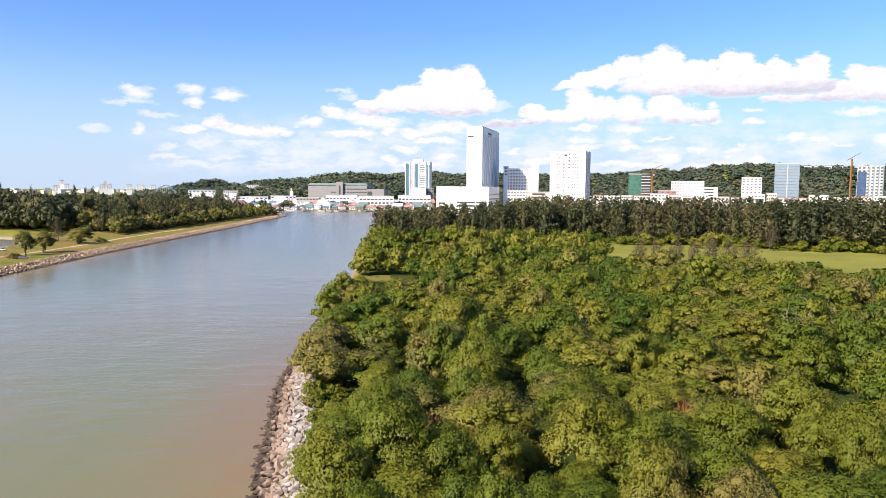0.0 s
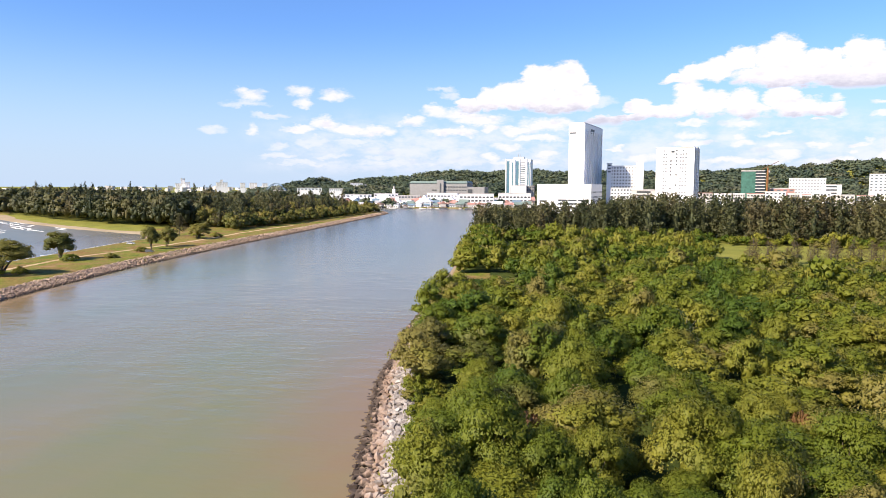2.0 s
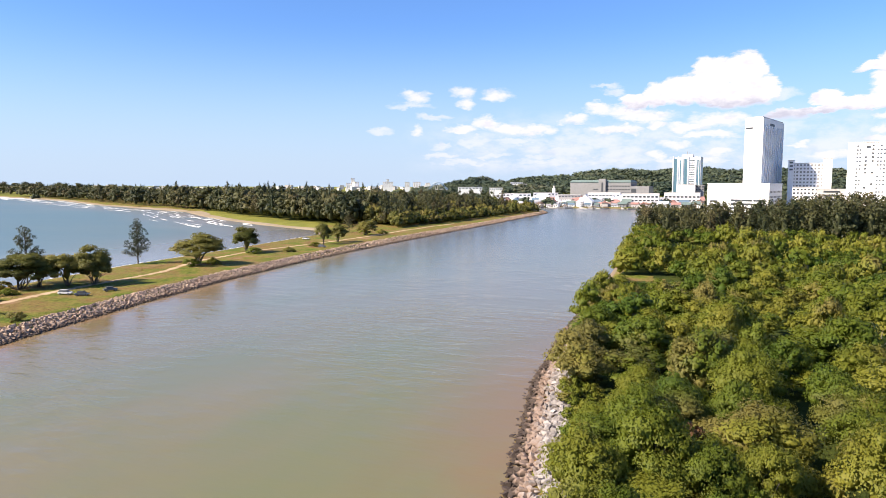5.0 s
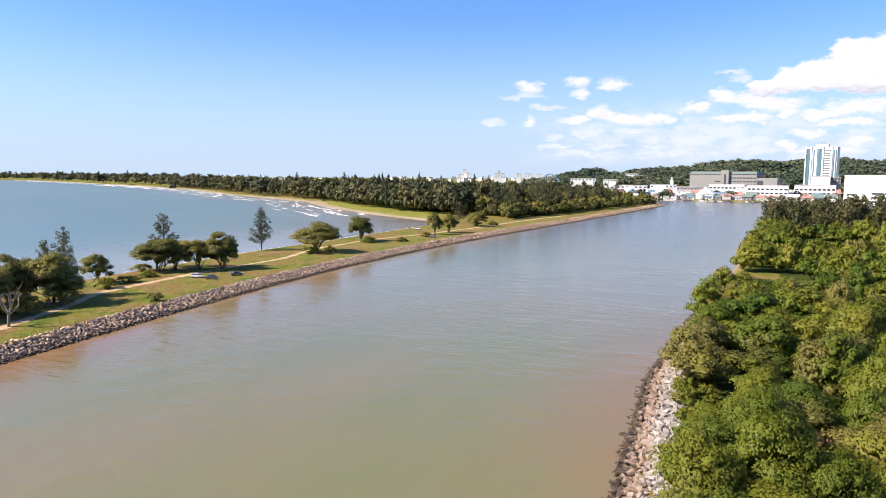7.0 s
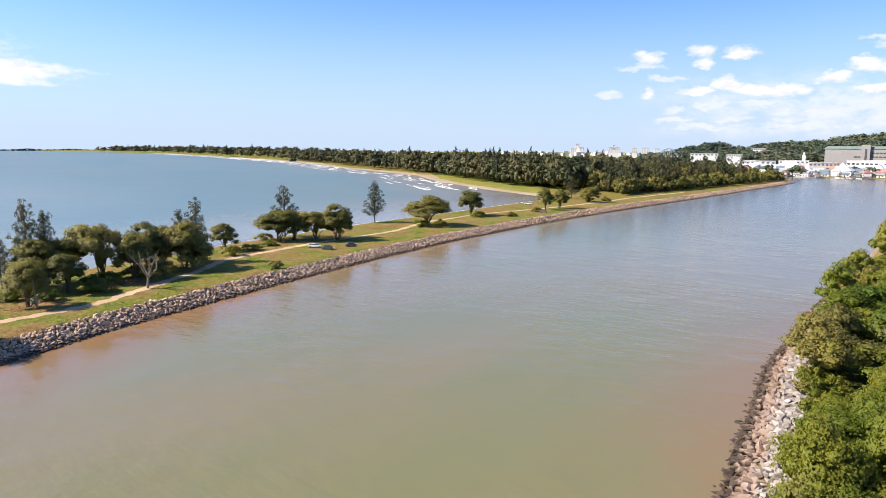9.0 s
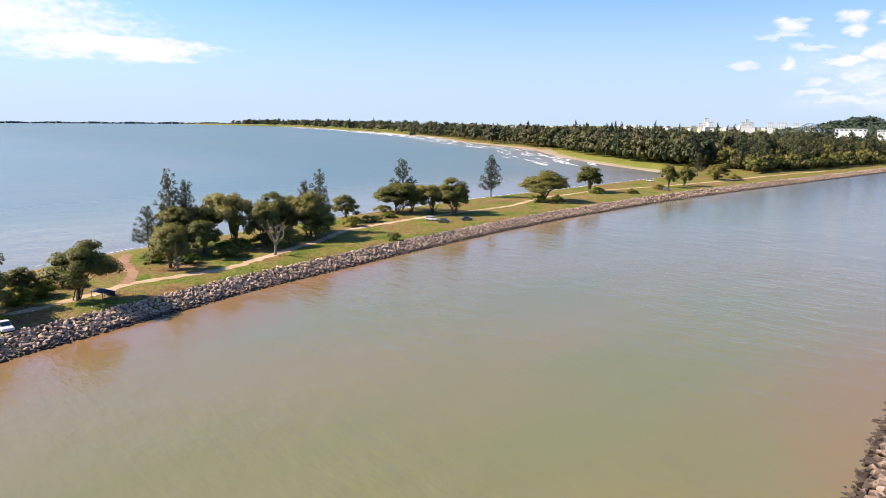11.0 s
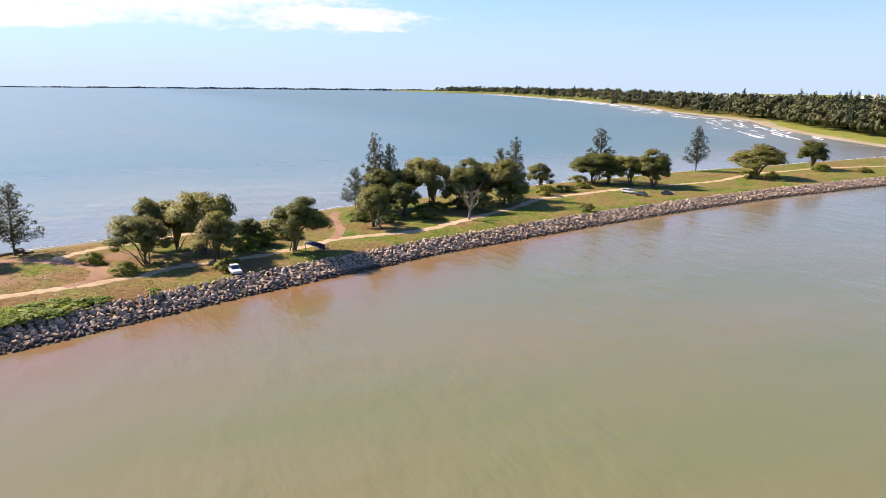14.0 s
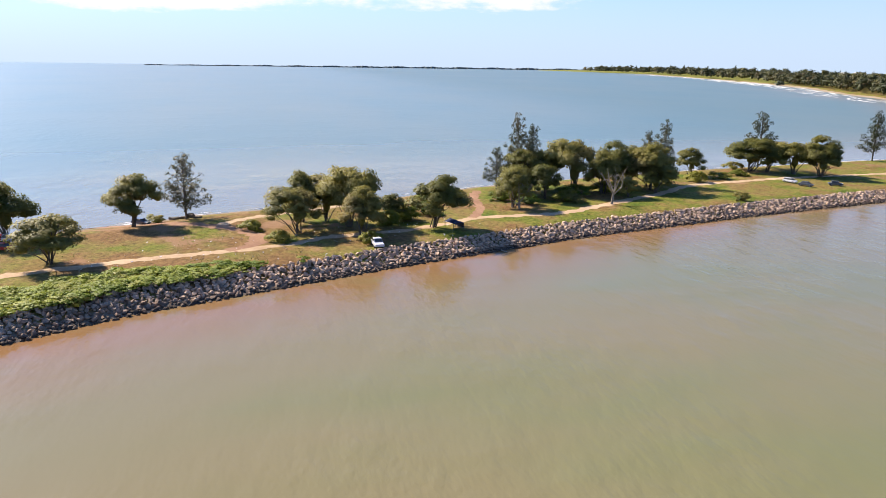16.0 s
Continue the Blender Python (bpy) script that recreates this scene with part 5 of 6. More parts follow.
def village():
    rng = np.random.default_rng(21)
    looks = [(OFFWHITE, ROOF_RED, "small stilt house with a rusty red roof"), (WHITE, ROOF_GREY, "white house with a grey metal roof"), (OFFWHITE, ROOF_BROWN, "weathered house with a brown rusty roof"),
             (WHITE, ROOF_BLUE, "pale house with a blue metal roof"), (WHITE, WHITE, "white shophouse with a pale roof"), (GREY, ROOF_GREEN, "grey house with a green roof")]
    poses = [[] for _ in looks]
    for row in range(7):
        y = 1034 + row * 17
        x = -330 + 8 * rng.random()
        while x < -20:
            s = 0.8 + 0.7 * rng.random()
            k = int(rng.integers(6)) if row < 4 else int(rng.choice([0, 1, 4, 4]))
            z = max(float(height(x, y)[0]), 0.8)
            poses[k].append(Matrix.Translation((x, y + 5 * rng.random(), z)) @ Matrix.Rotation((rng.random() - 0.5) * 0.5 + (1.57 if rng.random() < 0.4 else 0), 4, "Z")
                            @ Matrix.Diagonal((s, s, s * (0.8 + 0.13 * row + 0.4 * rng.random()), 1)))
            x += 9.5 * s + 1 + 4 * rng.random()
    for (w, r, lab), ps in zip(looks, poses):
        planted([house_proto(w, r, lab)], ps, "riverside houses")
    for x0, x1, y, top, lab in ((-128, -76, 1052, 22, "white two-storey shophouse row by the river"), (-190, -140, 1120, 22, "cream shophouse row with open galleries"), (-70, -20, 1075, 23, "white shophouse row near the podium")):
        root = placed("shophouses", lab, x0, y, 0)
        w = x1 - x0
        part("wall", boxed(w / 2, 6, 0, w, 12, top - LAND), WHITE, root)
        part("roof", boxed(w / 2, 6, top - LAND, w + 1, 13, 0.8), OFFWHITE, root)
        me = slab_mesh("opening", w / 9 * 0.7, 0.4, 2.4, DARK)
        repeat("opening", me, root, [((k + 0.5) * w / 9, -0.1, z) for k in range(9) for z in (3.0, 8.5, 14)])


village()


def boat_proto(label, canopy):
    root = tagged(new("fishing_boat"), label, "boat")
    bm = bmesh.new()
    rows = []
    for x, w, z in ((-4.5, 1.0, 0.9), (-2, 1.3, 0.8), (1.5, 1.2, 0.9), (4.6, 0.15, 1.5)):
        rows.append([bm.verts.new((x, -w, z)), bm.verts.new((x, -w * 0.6, -0.3)), bm.verts.new((x, w * 0.6, -0.3)), bm.verts.new((x, w, z))])
    for a, b in zip(rows, rows[1:]):
        for k in range(3):
            bm.faces.new((a[k], a[k + 1], b[k + 1], b[k]))
        bm.faces.new((a[3], a[0], b[0], b[3]))
    bm.faces.new(rows[0])
    bm.faces.new(rows[-1][::-1])
    part("hull", bm, OFFWHITE, root)
    part("canopy", boxed(-0.8, 0, 2.3, 5, 2.2, 0.2), canopy, root)
    post = slab_mesh("post", 0.1, 0.1, 1.6, DARK)
    repeat("post", post, root, [(x, y, 0.8) for x in (-3, 1.4) for y in (-0.9, 0.9)])
    return root


rng = np.random.default_rng(31)
for lab, can, n in (("moored fishing boat with a blue canopy", ROOF_BLUE, 14), ("moored fishing boat with a rusty brown canopy", ROOF_BROWN, 14), ("moored boat with a white canopy", WHITE, 10)):
    planted([boat_proto(lab, can)], [Matrix.Translation((-320 + 230 * rng.random(), 1015 + 10 * rng.random(), 0.05)) @ Matrix.Rotation(rng.random() * 6.28, 4, "Z") @ Matrix.Diagonal((1.2, 1.2, 1.5, 1)) for _ in range(n)], "moored boats")


def far_headland():
    """The low wooded coast at the end of the bay."""
    rng = np.random.default_rng(43)
    V, Q = [], []
    n = 260
    for k in range(n + 1):
        a = 62 + 38 * k / n
        x, y = spot(a, 4780 - 60 * rng.random())
        h = (8 + 2.5 * math.sin(k * 0.35) + 4 * rng.random()) * (1.0 if k < n * 0.5 else max(0.1, 1.5 - k / n))
        V += [(x, y, -2), (x, y, h * 0.8), (x * 1.01, y * 1.01, h)]
    for k in range(n):
        for j in range(2):
            a = 3 * k + j
            Q.append((a, a + 3, a + 4, a + 1))
    tagged(new("far_headland", mesh_of("far_headland", np.array(V), [np.array(Q)], [LEAF_HAZED_COAST])), "low hazy wooded coast on the horizon", "coast", kind="stuff")


far_headland()


def far_town():
    """Pale houses far off over the bay woods."""
    rng = np.random.default_rng(41)
    cube = np.array([(x, y, z) for x in (-0.5, 0.5) for y in (-0.5, 0.5) for z in (0, 1)], float)
    quads = np.array([(0, 1, 3, 2), (4, 6, 7, 5), (0, 4, 5, 1), (2, 3, 7, 6), (1, 5, 7, 3)])
    out = []
    for k in range(150):
        az, d = 22 + 40 * rng.random() ** 1.3, 2300 + 1500 * rng.random()
        x, y = spot(az, d)
        if not inside(np.array([x]), np.array([y]), OUTLINE)[0] or away(np.array([x]), np.array([y]), SEA_SIDE)[0] < 250:
            continue
        out.append((moved(cube, x, y, LAND, 9 + 20 * rng.random(), rng.random() * 3, 8 + 13 * rng.random() ** 2), quads))
    v, q = joined(out)
    tagged(new("far_town", mesh_of("far_town", v, [q], [OFFWHITE])), "pale houses of the far town over the woods", "houses", kind="stuff")


far_town()


# ---------------------------------------------------------------- surf
def surf():
    rng = np.random.default_rng(51)
    line = [Vector(p) for p in SEA_SIDE]
    V, Q = [], []

    def streak(p, way, side, length, wide, tall=0.08):
        """A broken roll of foam: rounded across, ragged along."""
        n = 8
        k0 = len(V)
        for i in range(n + 1):
            f = i / n
            w = wide * math.sin(math.pi * min(max(f, 0.03), 0.97)) * (0.5 + rng.random())
            c = p + way * (f - 0.5) * length + side * (rng.random() - 0.5) * wide * 0.5
            for s, z in ((-0.5, 0.03), (0.0, tall), (0.5, 0.03)):
                V.append((c.x + side.x * w * s, c.y + side.y * w * s, z))
        for i in range(n):
            for k in range(2):
                a = k0 + 3 * i + k
                Q.append((a, a + 1, a + 4, a + 3))

    for i in range(1, 11):
        a, b = line[i], line[i + 1]
        way = (b - a).normalized()
        side = Vector((-way.y, way.x))
        for k in range(int((b - a).length / 3.2)):
            streak(a.lerp(b, rng.random()) + side * (0.2 + 2.2 * rng.random() ** 2), way, side, 2 + 4 * rng.random(), 0.35 + 0.5 * rng.random())
    for i in range(13, 20):
        a, b = line[i], line[i + 1]
        way = (b - a).normalized()
        side = Vector((-way.y, way.x))
        if not inside(np.array([(a + side * -20).x]), np.array([(a + side * -20).y]), OUTLINE)[0]:
            side = -side
        n = int(min((b - a).length / (4.5 if i < 15 else 7), 100))
        for k in range(n):
            p = a.lerp(b, rng.random())
            # three lines of breakers, closest together by the beach
            row = rng.integers(3)
            out = (9, 26, 48)[row] + 5 * rng.normal()
            streak(p + side * out, way, side, (12 + 26 * rng.random()) * (1 if i < 16 else 2), 0.5 + 1.1 * rng.random() ** 2, 0.1 + 0.22 * rng.random())
    tagged(new("surf", mesh_of("surf", np.array(V), [np.array(Q)], [FOAM])), "broken white surf along the bay beach", "surf", kind="stuff")


surf()


# ---------------------------------------------------------------- stones
def rock_mesh(seed, mat, flat=0.7):
    rng = np.random.default_rng(seed)
    bm = bmesh.new()
    for k in range(13):
        d = rng.normal(size=3)
        d /= np.linalg.norm(d)
        d *= 0.42 + 0.16 * rng.random()
        bm.verts.new((d[0] * 1.15, d[1] * 0.9, d[2] * flat))
    bmesh.ops.convex_hull(bm, input=bm.verts)
    loose = [v for v in bm.verts if not v.link_faces]
    bmesh.ops.delete(bm, geom=loose, context="VERTS")
    me = bpy.data.meshes.new("stone")
    bm.to_mesh(me)
    bm.free()
    me.materials.append(mat)
    return me


def stone_bank(name, line, mat, label, lo, hi, width, step, size, seed, taper=None):
    """Tipped stones along a bank: the nearest three hundred as parts, the others joined."""
    rng = np.random.default_rng(seed)
    shapes = [rock_mesh(seed * 20 + k, mat) for k in range(7)]
    root = tagged(new(name), label, "stones", kind="structure")
    pts = [Vector(p) for p in line]
    near, rest = [], []
    for a, b in zip(pts, pts[1:]):
        way = (b - a).normalized()
        side = Vector((-way.y, way.x))
        mid = (a + b) / 2 + side * 3
        if not inside(np.array([mid.x]), np.array([mid.y]), OUTLINE)[0]:
            side = -side
        s = step * (1 if (a + b).y / 2 < 330 else 1.6)
        cols = int((b - a).length / s) + 2
        for i in range(cols):
            for j in range(int(width / s) + 1):
                p = a + way * (i + rng.random() - 0.5) / (cols - 1) * (b - a).length + side * (-0.6 + (j + 0.6 * rng.random()) * s)
                row = (p.x, p.y, size * (0.7 + 0.75 * rng.random()) * (s / step) ** 0.4, rng.random() * 6.28)
                (near if lo < p.y < hi and len(near) < 300 else rest).append(row)
    for group in (near, rest):
        if not group:
            continue
        z = height([r[0] for r in group], [r[1] for r in group])
        if group is near:
            for (x, y, s, t), g in zip(group, z):
                ob = new("stone", shapes[int(rng.integers(7))])
                ob.parent = root
                ob.location, ob.scale = (x, y, g + 0.12 * s), (s, s, s)
                ob.rotation_euler = (rng.normal() * 0.35, rng.normal() * 0.35, t)
        else:
            out = []
            geo = []
            for me in shapes:
                me.calc_loop_triangles()
                geo.append((np.array([tuple(v.co) for v in me.vertices]), np.array([tuple(t.vertices) for t in me.loop_triangles])))
            for (x, y, s, t), g in zip(group, z):
                v, f = geo[int(rng.integers(7))]
                m = np.array(Euler((rng.normal() * 0.35, rng.normal() * 0.35, t)).to_matrix())
                out.append((v @ m.T * s + np.array((x, y, g + 0.12 * s)), f))
            v, f = joined(out)
            ob = new("stones", mesh_of("stones", v, [f], [mat]))
            ob.parent = root
            tagged(ob, "tipped stones along the bank", kind="stuff")


stone_bank("rock_revetment", RIVER_LEFT[2:], ROCK_GREY, "bank of tipped grey armour stones along the spit", -38, 60, 6.0, 0.7, 0.95, 1)
stone_bank("rock_shore", RIVER_RIGHT[4:12], ROCK_PALE, "pale tipped boulders along the near bank", 76, 130, 7.2, 0.85, 1.25, 2)
shoal = np.random.default_rng(61)
wet = rock_mesh(77, ROCK_GREY, 0.5)
shallow = tagged(new("wet_stones"), "dark wet stones in the shallows", "stones", kind="structure")
line = [Vector(p) for p in RIVER_RIGHT[4:12]]
for k in range(240):
    i = int(shoal.integers(2, len(line) - 1))
    p = line[i].lerp(line[i + 1], shoal.random())
    s = 0.5 + 0.8 * shoal.random()
    ob = new("stone", wet)
    ob.parent = shallow
    ob.location, ob.scale = (p.x - 1.5 * shoal.random() ** 1.8 - 0.1, p.y, -0.03), (s, s, s * 0.6)
    ob.rotation_euler = (0, 0, shoal.random() * 6)


# ---------------------------------------------------------------- small growth on the spit
def tufts(name, centres, count, tall, wide, leaf, label, seed):
    """Grass as many small upright blades in patches."""
    rng = np.random.default_rng(seed)
    P = []
    for cx, cy, r in centres:
        n = int(count * r * r)
        a, d = rng.random(n) * 6.28, r * np.sqrt(rng.random(n))
        P.append(np.stack([cx + d * np.cos(a), cy + d * np.sin(a)], 1))
    P = np.concatenate(P)
    ok = (away(P[:, 0], P[:, 1], RIVER_LEFT) > 4.6) & inside(P[:, 0], P[:, 1], OUTLINE) & (away(P[:, 0], P[:, 1], SEA_SIDE) > 5)
    P = P[ok]
    n = len(P)
    z = height(P[:, 0], P[:, 1])
    a = rng.random(n) * 6.28
    h = tall * (0.5 + 0.8 * rng.random(n))
    u = np.stack([np.cos(a), np.sin(a), np.zeros(n)], 1) * (wide * (0.6 + 0.8 * rng.random(n)))[:, None]
    lean = rng.normal(size=(n, 3)) * 0.35 * h[:, None]
    lean[:, 2] = h
    base = np.stack([P[:, 0], P[:, 1], z - 0.05], 1)
    V = np.stack([base - u, base + u, base + lean + u * 0.5, base + lean - u * 0.5], 1).reshape(-1, 3)
    V = np.concatenate([V, np.repeat(rng.normal(size=(n, 3)) * 0.3 + np.array((0, 0, 1.0)), 4, 0)], 1)
    tagged(new(name, mesh_of(name, V, [np.arange(n * 4).reshape(-1, 4)], [leaf], smooth=True)), label, "grass", kind="stuff")


LEAF_GRASS = leaf_material("grass_blades", (0.08, 0.115, 0.014), (0.13, 0.15, 0.022), (0.18, 0.165, 0.036), (0.19, 0.14, 0.045), patch=0.2, through=0.35)
LEAF_REED = leaf_material("bright_grass", (0.17, 0.23, 0.024), (0.25, 0.30, 0.032), (0.32, 0.34, 0.042), (0.28, 0.27, 0.05), patch=0.3, through=0.4)
rng = np.random.default_rng(71)
mid_line = [(-118, -50), (-128, -28), (-140, -5), (-150, 22), (-160, 50), (-172, 85), (-185, 120), (-197, 160), (-208, 205), (-215, 250), (-220, 300)]
spots = []
for (ax, ay), (bx, by) in zip(mid_line, mid_line[1:]):
    for k in range(40):
        f = rng.random()
        spots.append((ax + (bx - ax) * f + rng.normal() * 15, ay + (by - ay) * f + rng.normal() * 6, 1.5 + 3.5 * rng.random()))
TRACKS = [[(-118, -70), (-126, -45), (-131, -29), (-134, -16), (-138, -1), (-143, 8), (-146, 24), (-151, 35), (-156, 45), (-157, 56), (-158, 66), (-166, 82), (-178, 104), (-190, 121), (-195, 144), (-199, 165), (-201, 188), (-204, 213), (-213, 238), (-218, 256), (-221, 300)],
          [(-176, -62), (-168, -40), (-161, -24), (-155, -13), (-147, -7), (-140, -7), (-135, -12)], [(-191, 54), (-182, 50), (-174, 49), (-165, 47), (-156, 43)]]
spots = [s for s in spots if min(away(np.array([s[0]]), np.array([s[1]]), t)[0] for t in TRACKS) > s[2] + 1.4]
tufts("spit_grass", spots, 2.2, 0.18, 0.12, LEAF_GRASS, "patchy green and straw grass on the spit", 72)


def creeper_places():
    rng = np.random.default_rng(74)
    x, y = scattered(rng, -135, -95, -75, 5, 1.5)
    d = away(x, y, RIVER_LEFT)
    keep = inside(x, y, OUTLINE) & (d > 4.8) & (d < np.clip(15.5 - (y + 28) * 0.35, 5.8, 16) + 2 * bumps(x, y, 75, 9)) & (rng.random(len(x)) < np.clip(0.9 - (y + 22) * 0.03, 0.25, 0.95))
    return [(a, b, 1.3 + 0.9 * rng.random(), 0.55 + 0.5 * rng.random(), rng.integers(len(FAR_SHAPES))) for a, b in zip(x[keep], y[keep])]


stuff("creeper", FAR_SHAPES, creeper_places(), LEAF_REED, "bright green creeper and grass above the stones", "plants")

# low shrubs: x, y, radius, height
SHRUBS = [(-165.4, 122.8, 2.2, 2.4), (-141, -2, 2.6, 2.2), (-136, 16, 2.2, 2.6), (-157, 27, 4.0, 3.4), (-163, 33, 4.0, 3.0), (-152, 22, 3.2, 3.4), (-178, 62, 4.5, 3.0), (-172, 74, 4.2, 3.0), (-179, 79, 4.5, 3.2),
          (-170, 62, 3.6, 2.6), (-184, 90, 4.0, 3.0), (-196, 128, 3.2, 3.4), (-201, 140, 3.4, 2.2), (-206, 150, 3.0, 2.0), (-220, 158, 3.4, 2.6), (-205, 232, 3.4, 3.2), (-201, 240, 3.0, 3.0), (-212, 284, 3.6, 3.2),
          (-168, -30, 2.4, 1.8), (-152, -8, 2.6, 2.2), (-108, -32, 1.6, 1.6), (-170, 18, 3.6, 2.2), (-178, 36, 3.6, 2.2), (-183, 44, 3.2, 2.2), (-176, 56, 3.0, 2.4), (-203, 300, 3.2, 2.4), (-206, 330, 3.2, 2.6), (-222, 420, 4, 3), (-215, 430, 4, 3)]
SHRUB_SHAPES = [dome_shape(400 + i, 1800, 0.045, 16, 1.0, low=0.05) for i in range(3)]
planted([tree_thing(s, LEAF_THICKET, BARK, "low rounded green shrub in the grass", "shrub", "shrub") for s in SHRUB_SHAPES],
        [at(x, y, r * 1.15, h * 1.25, k * 2.1, 0.25 * h) for k, (x, y, r, h) in enumerate(SHRUBS)], "shrubs on the spit")


def bare_tree(seed, label, name="dead_tree", mat=None):
    """A leafless tree: a forked trunk and many crooked branches, one metre tall."""
    rng = np.random.default_rng(seed)
    root = tagged(new(name), label, "tree")
    trunk = tube([(0, 0, -0.05), (0.02, 0.01, 0.18), (0.0, 0.03, 0.34)], [0.035, 0.028, 0.024])
    ob = new("trunk", mesh_of("trunk", *[trunk[0]], [trunk[1]], [mat or DEAD_WOOD], smooth=True))
    ob.parent = root
    for k in range(7):
        a = k * 0.9 + rng.random()
        tip = Vector((math.cos(a) * (0.2 + 0.25 * rng.random()), math.sin(a) * (0.2 + 0.25 * rng.random()), 0.62 + 0.36 * rng.random()))
        foot = Vector((0, 0.02, 0.2 + 0.14 * rng.random()))
        mid = foot.lerp(tip, 0.5) + Vector(rng.normal(size=3)) * 0.04
        pieces = [tube([foot, mid, tip], [0.017, 0.011, 0.004], 5)]
        for j in range(4):
            f = 0.4 + 0.55 * rng.random()
            s = foot.lerp(mid, f * 2) if f < 0.5 else mid.lerp(tip, f * 2 - 1)
            e = s + Vector(rng.normal(size=3)) * 0.09 + Vector((0, 0, 0.09))
            pieces.append(tube([s, e], [0.007, 0.002], 4))
        v, q = joined(pieces)
        ob = new("branch", mesh_of("branch", v, [q], [mat or DEAD_WOOD], smooth=True))
        ob.parent = root
    return root


planted([bare_tree(1, "pale leafless tree with crooked branches on the spit")], [at(-166.4, 83.9, 11, 10.5), at(-164.5, 57.5, 10, 9.0, 9.0, 1.0)], "bare trees")
planted([bare_tree(2, "bleached dead tree standing in the scrub")], [at(2.2, 449, 14, 13), at(4, 252, 8, 8, 1), at(-2, 256, 7, 7, 2), at(10, 258, 8, 8, 3), at(95, 118, 8, 8.4, 1), at(88, 150, 8, 8.2, 2), at(140, 205, 10, 9.6, 4), at(118, 180, 9, 9, 5),
                                                                  at(86, 158, 10, 11.5, 0.4), at(78, 150, 9, 10.5, 0.9), at(20, 250, 8, 9, 2.0), at(70, 170, 8, 8.6, 1.7), at(30, 150, 7, 8, 2.4)], "dead trees in the thicket")
LEAF_BROWN = leaf_material("brown_twigs", (0.075, 0.055, 0.026), (0.11, 0.078, 0.036), (0.15, 0.115, 0.045), (0.13, 0.085, 0.04))
planted([tree_thing(casuarina_shape(330 + k, 900, 0.016, 1.0, 0.3, 0.1, 30), LEAF_BROWN, BARK, "brown half-bare sapling at the meadow edge", "bare_sapling", "tree") for k in range(3)],
        [at(92 + 62 * ((k * 0.37) % 1.0), 318 + 26 * ((k * 0.61) % 1.0), 9 + 4 * ((k * 0.77) % 1.0), 7.5 + 5 * ((k * 0.53) % 1.0), k) for k in range(26)]
        + [at(190, 398, 13, 17), at(186, 392, 10, 12, 2), at(232, 400, 15, 19, 1), at(225, 392, 12, 13, 2), at(150, 385, 10, 10, 3)], "bare saplings")
planted([tree_thing(broadleaf_shape(500, 1400, 0.06, 1.0, 1.0, 9, 0.3, 0.6, 3), LEAF_RED, BARK, "reddish-leaved shrub in the thicket", "red_shrub", "shrub")],
        [at(-2.0, 83.0, 2.4, 8.2), at(33, 92, 2.0, 7.0)], "red shrubs")


# ---------------------------------------------------------------- vehicles and oddments
def disc_mesh(name, radius, depth, mat):
    me = bpy.data.meshes.new(name)
    bm = bmesh.new()
    bmesh.ops.create_cone(bm, cap_ends=True, segments=14, radius1=radius, radius2=radius, depth=depth, matrix=Matrix.Rotation(math.pi / 2, 4, "X"))
    bm.to_mesh(me)
    bm.free()
    me.materials.append(mat)
    return me


TYRE = disc_mesh("tyre", 0.34, 0.24, RUBBER)
RIM = disc_mesh("rim", 0.2, 0.04, GREY)


def profile(points, y0, y1, inset=0.0):
    """A body pulled across from a side outline, narrowing upwards by inset."""
    bm = bmesh.new()
    top = max(p[1] for p in points)
    low = min(p[1] for p in points)
    rows = []
    for y, s in ((y0, 1), (y1, -1)):
        rows.append([bm.verts.new((x, y + s * inset * (z - low) / max(top - low, 0.01), z)) for x, z in points])
    n = len(points)
    bm.faces.new(rows[0])
    bm.faces.new(rows[1][::-1])
    for k in range(n):
        bm.faces.new((rows[0][k], rows[1][k], rows[1][(k + 1) % n], rows[0][(k + 1) % n]))
    bmesh.ops.recalc_face_normals(bm, faces=bm.faces)
    bmesh.ops.bevel(bm, geom=list(bm.edges), offset=0.05, segments=1, affect="EDGES")
    return bm


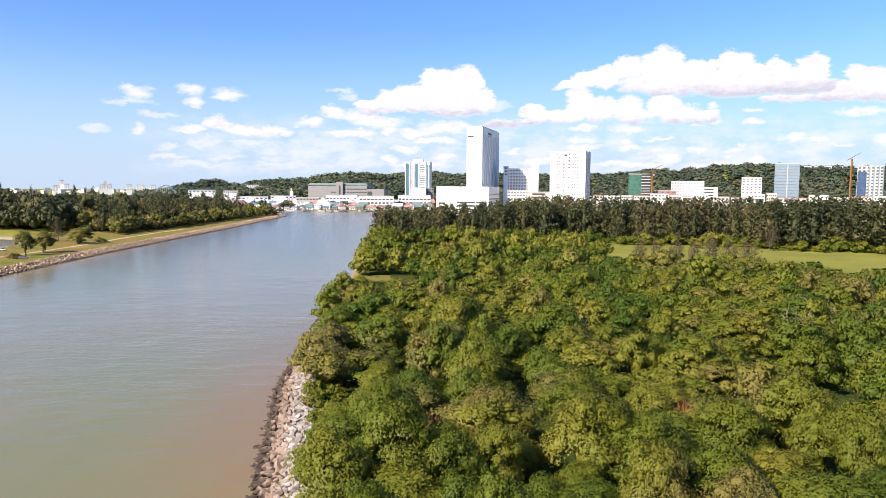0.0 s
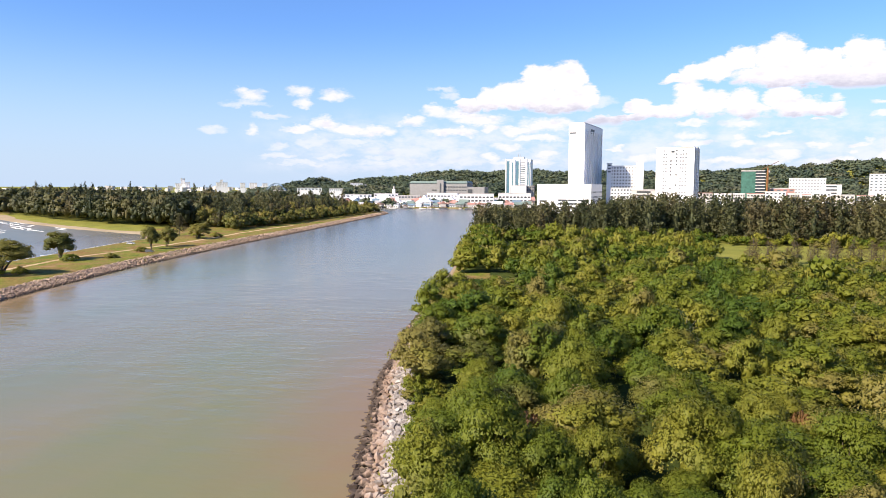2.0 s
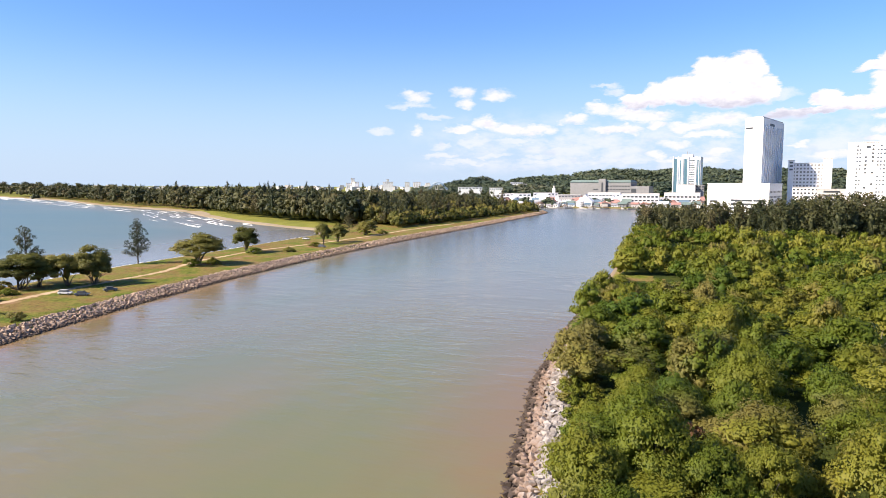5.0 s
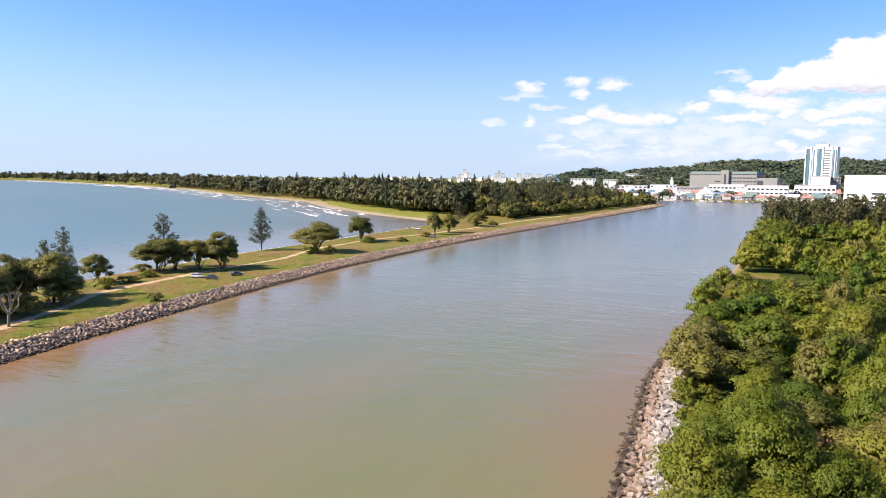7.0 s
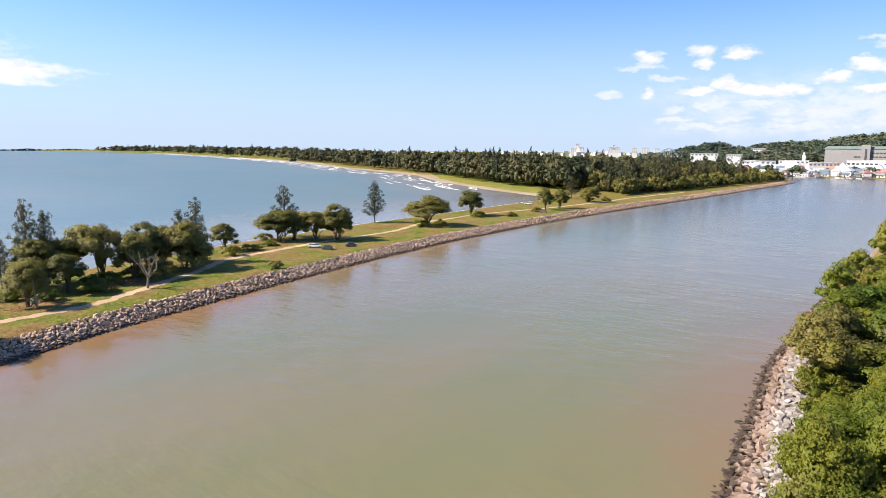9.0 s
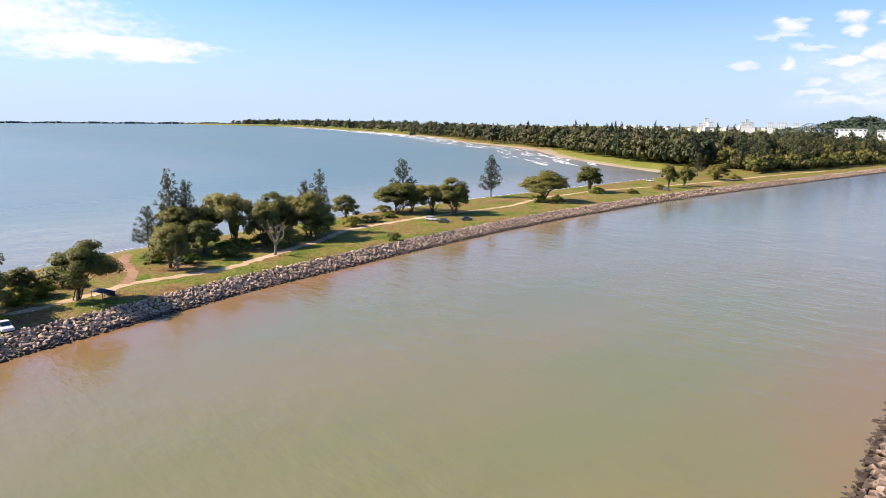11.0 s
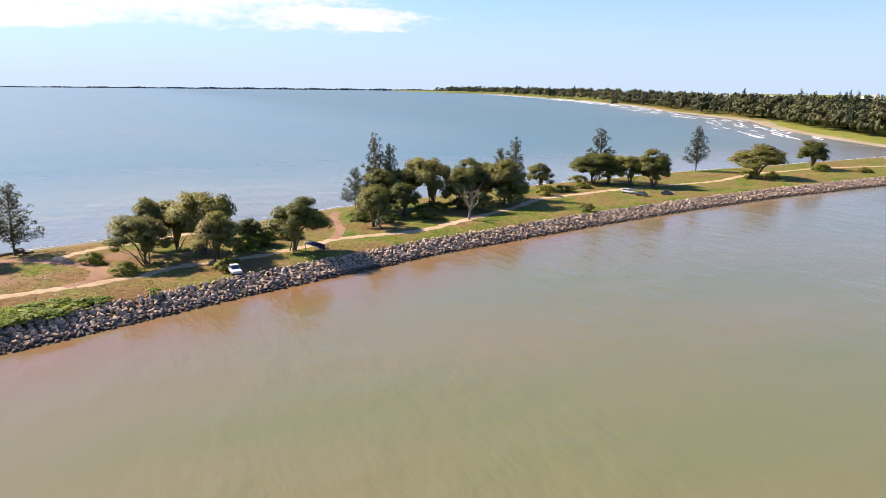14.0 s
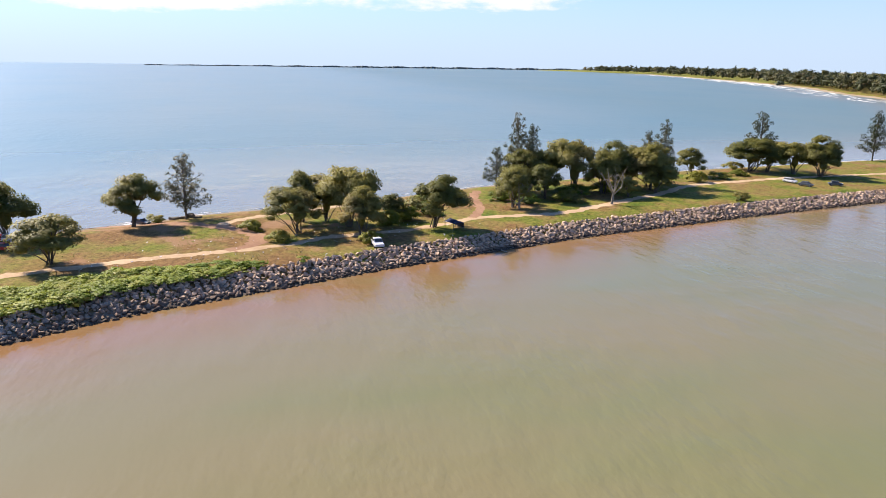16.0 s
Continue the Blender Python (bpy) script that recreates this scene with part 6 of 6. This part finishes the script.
def car(name, label, x, y, turn, paint, kind="saloon"):
    root = tagged(new(name), label, "car")
    root.matrix_basis = at(x, y, 1, None, radians(turn))
    if kind == "pickup":
        part("body", profile([(-2.6, 0.45), (2.6, 0.45), (2.65, 0.95), (1.3, 1.1), (-0.4, 1.1), (-2.6, 1.12)], -0.92, 0.92), paint, root)
        part("cabin", profile([(-0.5, 1.08), (1.3, 1.08), (0.7, 1.78), (-0.35, 1.8)], -0.86, 0.86, 0.1), paint, root)
        part("windscreen", profile([(1.24, 1.14), (1.3, 1.14), (0.78, 1.72), (0.7, 1.72)], -0.76, 0.76, 0.06), DARK, root)
        part("load_bed", boxed(-1.55, 0, 1.08, 1.9, 1.5, 0.06), DARK, root)
        part("rear_window", boxed(-0.5, 0, 1.2, 0.06, 1.3, 0.45), DARK, root)
        part("side_window", boxed(0.3, -0.83, 1.2, 1.0, 0.08, 0.45), DARK, root)
        part("side_window", boxed(0.3, 0.83, 1.2, 1.0, 0.08, 0.45), DARK, root)
    else:
        part("body", profile([(-2.1, 0.35), (2.1, 0.35), (2.15, 0.75), (1.1, 0.95), (-1.6, 0.98), (-2.15, 0.9)], -0.86, 0.86), paint, root)
        back = -2.0 if kind == "hatch" else -1.5
        part("cabin", profile([(back, 0.93), (1.15, 0.93), (0.45, 1.45), (back + 0.35, 1.5)], -0.82, 0.82, 0.14), DARK, root, "dark glazed cabin")
        part("roof", boxed((back + 0.75) / 2, 0, 1.45, 0.75 - back - 0.1, 1.3, 0.07, 0.03), paint, root)
    for sx in (-1.35, 1.35):
        for sy in (-0.8, 0.8):
            ob = new("wheel", TYRE)
            ob.parent, ob.location = root, (sx, sy, 0.34)
            rim = new("rim", RIM)
            rim.parent, rim.location = ob, (0, math.copysign(0.115, sy), 0)
    part("headlight", boxed(2.12, -0.6, 0.62, 0.1, 0.35, 0.16), WHITE, root)
    part("headlight", boxed(2.12, 0.6, 0.62, 0.1, 0.35, 0.16), WHITE, root)
    return root


car("pickup_truck", "white pickup truck parked under the trees", -134.0, 17.0, 6, CAR_WHITE, "pickup")
car("parked_car", "white hatchback parked in the shade of trees", -190.6, 158.0, 20, CAR_WHITE, "hatch")
car("parked_car", "dark grey saloon parked beside the track", -183.9, 158.4, 35, CAR_DARK)
car("parked_car", "dark saloon parked in tree shade", -183.6, 169.0, 60, CAR_DARK)
car("parked_car", "dark green car parked behind a shore tree", -167.5, -33.5, 60, CAR_DARK, "hatch")
car("parked_car", "white car parked by the beach", -236.5, 368.5, 10, CAR_WHITE, "hatch")
car("parked_car", "dark car parked at the track's edge", -199.5, 327.0, 10, CAR_DARK, "hatch")
car("parked_van", "red van parked under trees", -150.5, -58.5, 80, CAR_RED, "hatch").scale = (1.25, 1.2, 1.5)
car("parked_car", "dark red car parked under trees", -142.5, -53.5, 75, CAR_RED)
car("parked_car", "white car parked under trees", -149.0, -54.0, 65, CAR_WHITE, "hatch")


def shelter(x, y, turn, label):
    root = tagged(new("tarp_shelter"), label, "tent")
    root.matrix_basis = at(x, y, 1, None, radians(turn))
    bm = bmesh.new()
    for px in (-1.8, 1.8):
        for py, pz in ((-1.5, 1.5), (1.5, 1.4), (0, 2.0)):
            bm.verts.new((px, py, pz))
    bmesh.ops.convex_hull(bm, input=bm.verts)
    part("sheet", bm, TARP_BLUE, root)
    post = slab_mesh("post", 0.08, 0.08, 1.5, DARK)
    repeat("post", post, root, [(px, py, 0) for px in (-1.7, 1.7) for py in (-1.4, 1.4)])
    part("side_sheet", boxed(0, 1.42, 0.3, 3.4, 0.06, 1.1), TARP_BLUE, root)


shelter(-146.3, 36.0, 20, "blue tarpaulin shelter in the shade of a tree")


def driftwood(x0, y0, x1, y1, r, label, lift=0.2):
    n = 6
    rng = np.random.default_rng(int(abs(x0) * 7))
    z = height(np.linspace(x0, x1, n), np.linspace(y0, y1, n))
    pts = [(x0 + (x1 - x0) * k / (n - 1) + rng.normal() * r, y0 + (y1 - y0) * k / (n - 1) + rng.normal() * r, z[k] + lift) for k in range(n)]
    v, q = tube(pts, [r * (1 - 0.08 * k) for k in range(n)], 7)
    tagged(new("driftwood", mesh_of("driftwood", v, [q], [BARK if r > 0.2 else DEAD_WOOD], smooth=True)), label, "log")


driftwood(-245, 212, -246.5, 222, 0.5, "dark fallen log at the sea edge", 0.3)
driftwood(-133.2, 43, -131.2, 46.5, 0.13, "pale driftwood pole lying on the stones", 0.7)
driftwood(-172, -28, -165, -20, 0.4, "dark fallen trunk beside the lone casuarina", 0.5)
driftwood(-168.6, -22.5, -168.0, -22.0, 0.7, "dark weathered stump on the sea edge", 0.8)

litter = np.random.default_rng(81)
specks = []
for k in range(170):
    f = litter.random()
    x, y = -126 - 26 * f + litter.normal() * 7, -34 + 70 * f + litter.normal() * 7
    if away(np.array([x]), np.array([y]), RIVER_LEFT)[0] < 5:
        continue
    s = 0.06 + 0.1 * litter.random()
    v = np.array([(-s, -s * 0.6, 0), (s, -s * 0.5, 0.05), (s * 0.8, s * 0.6, 0.16), (-s * 0.7, s * 0.5, 0.12)])
    specks.append((moved(v, x, y, float(height(x, y)[0]) + 0.06, 1, litter.random() * 6), np.array([(0, 1, 2, 3)])))
v, q = joined(specks)
tagged(new("litter", mesh_of("litter", v, [q], [WHITE])), "small pale scraps of litter in the grass", "litter", kind="stuff")
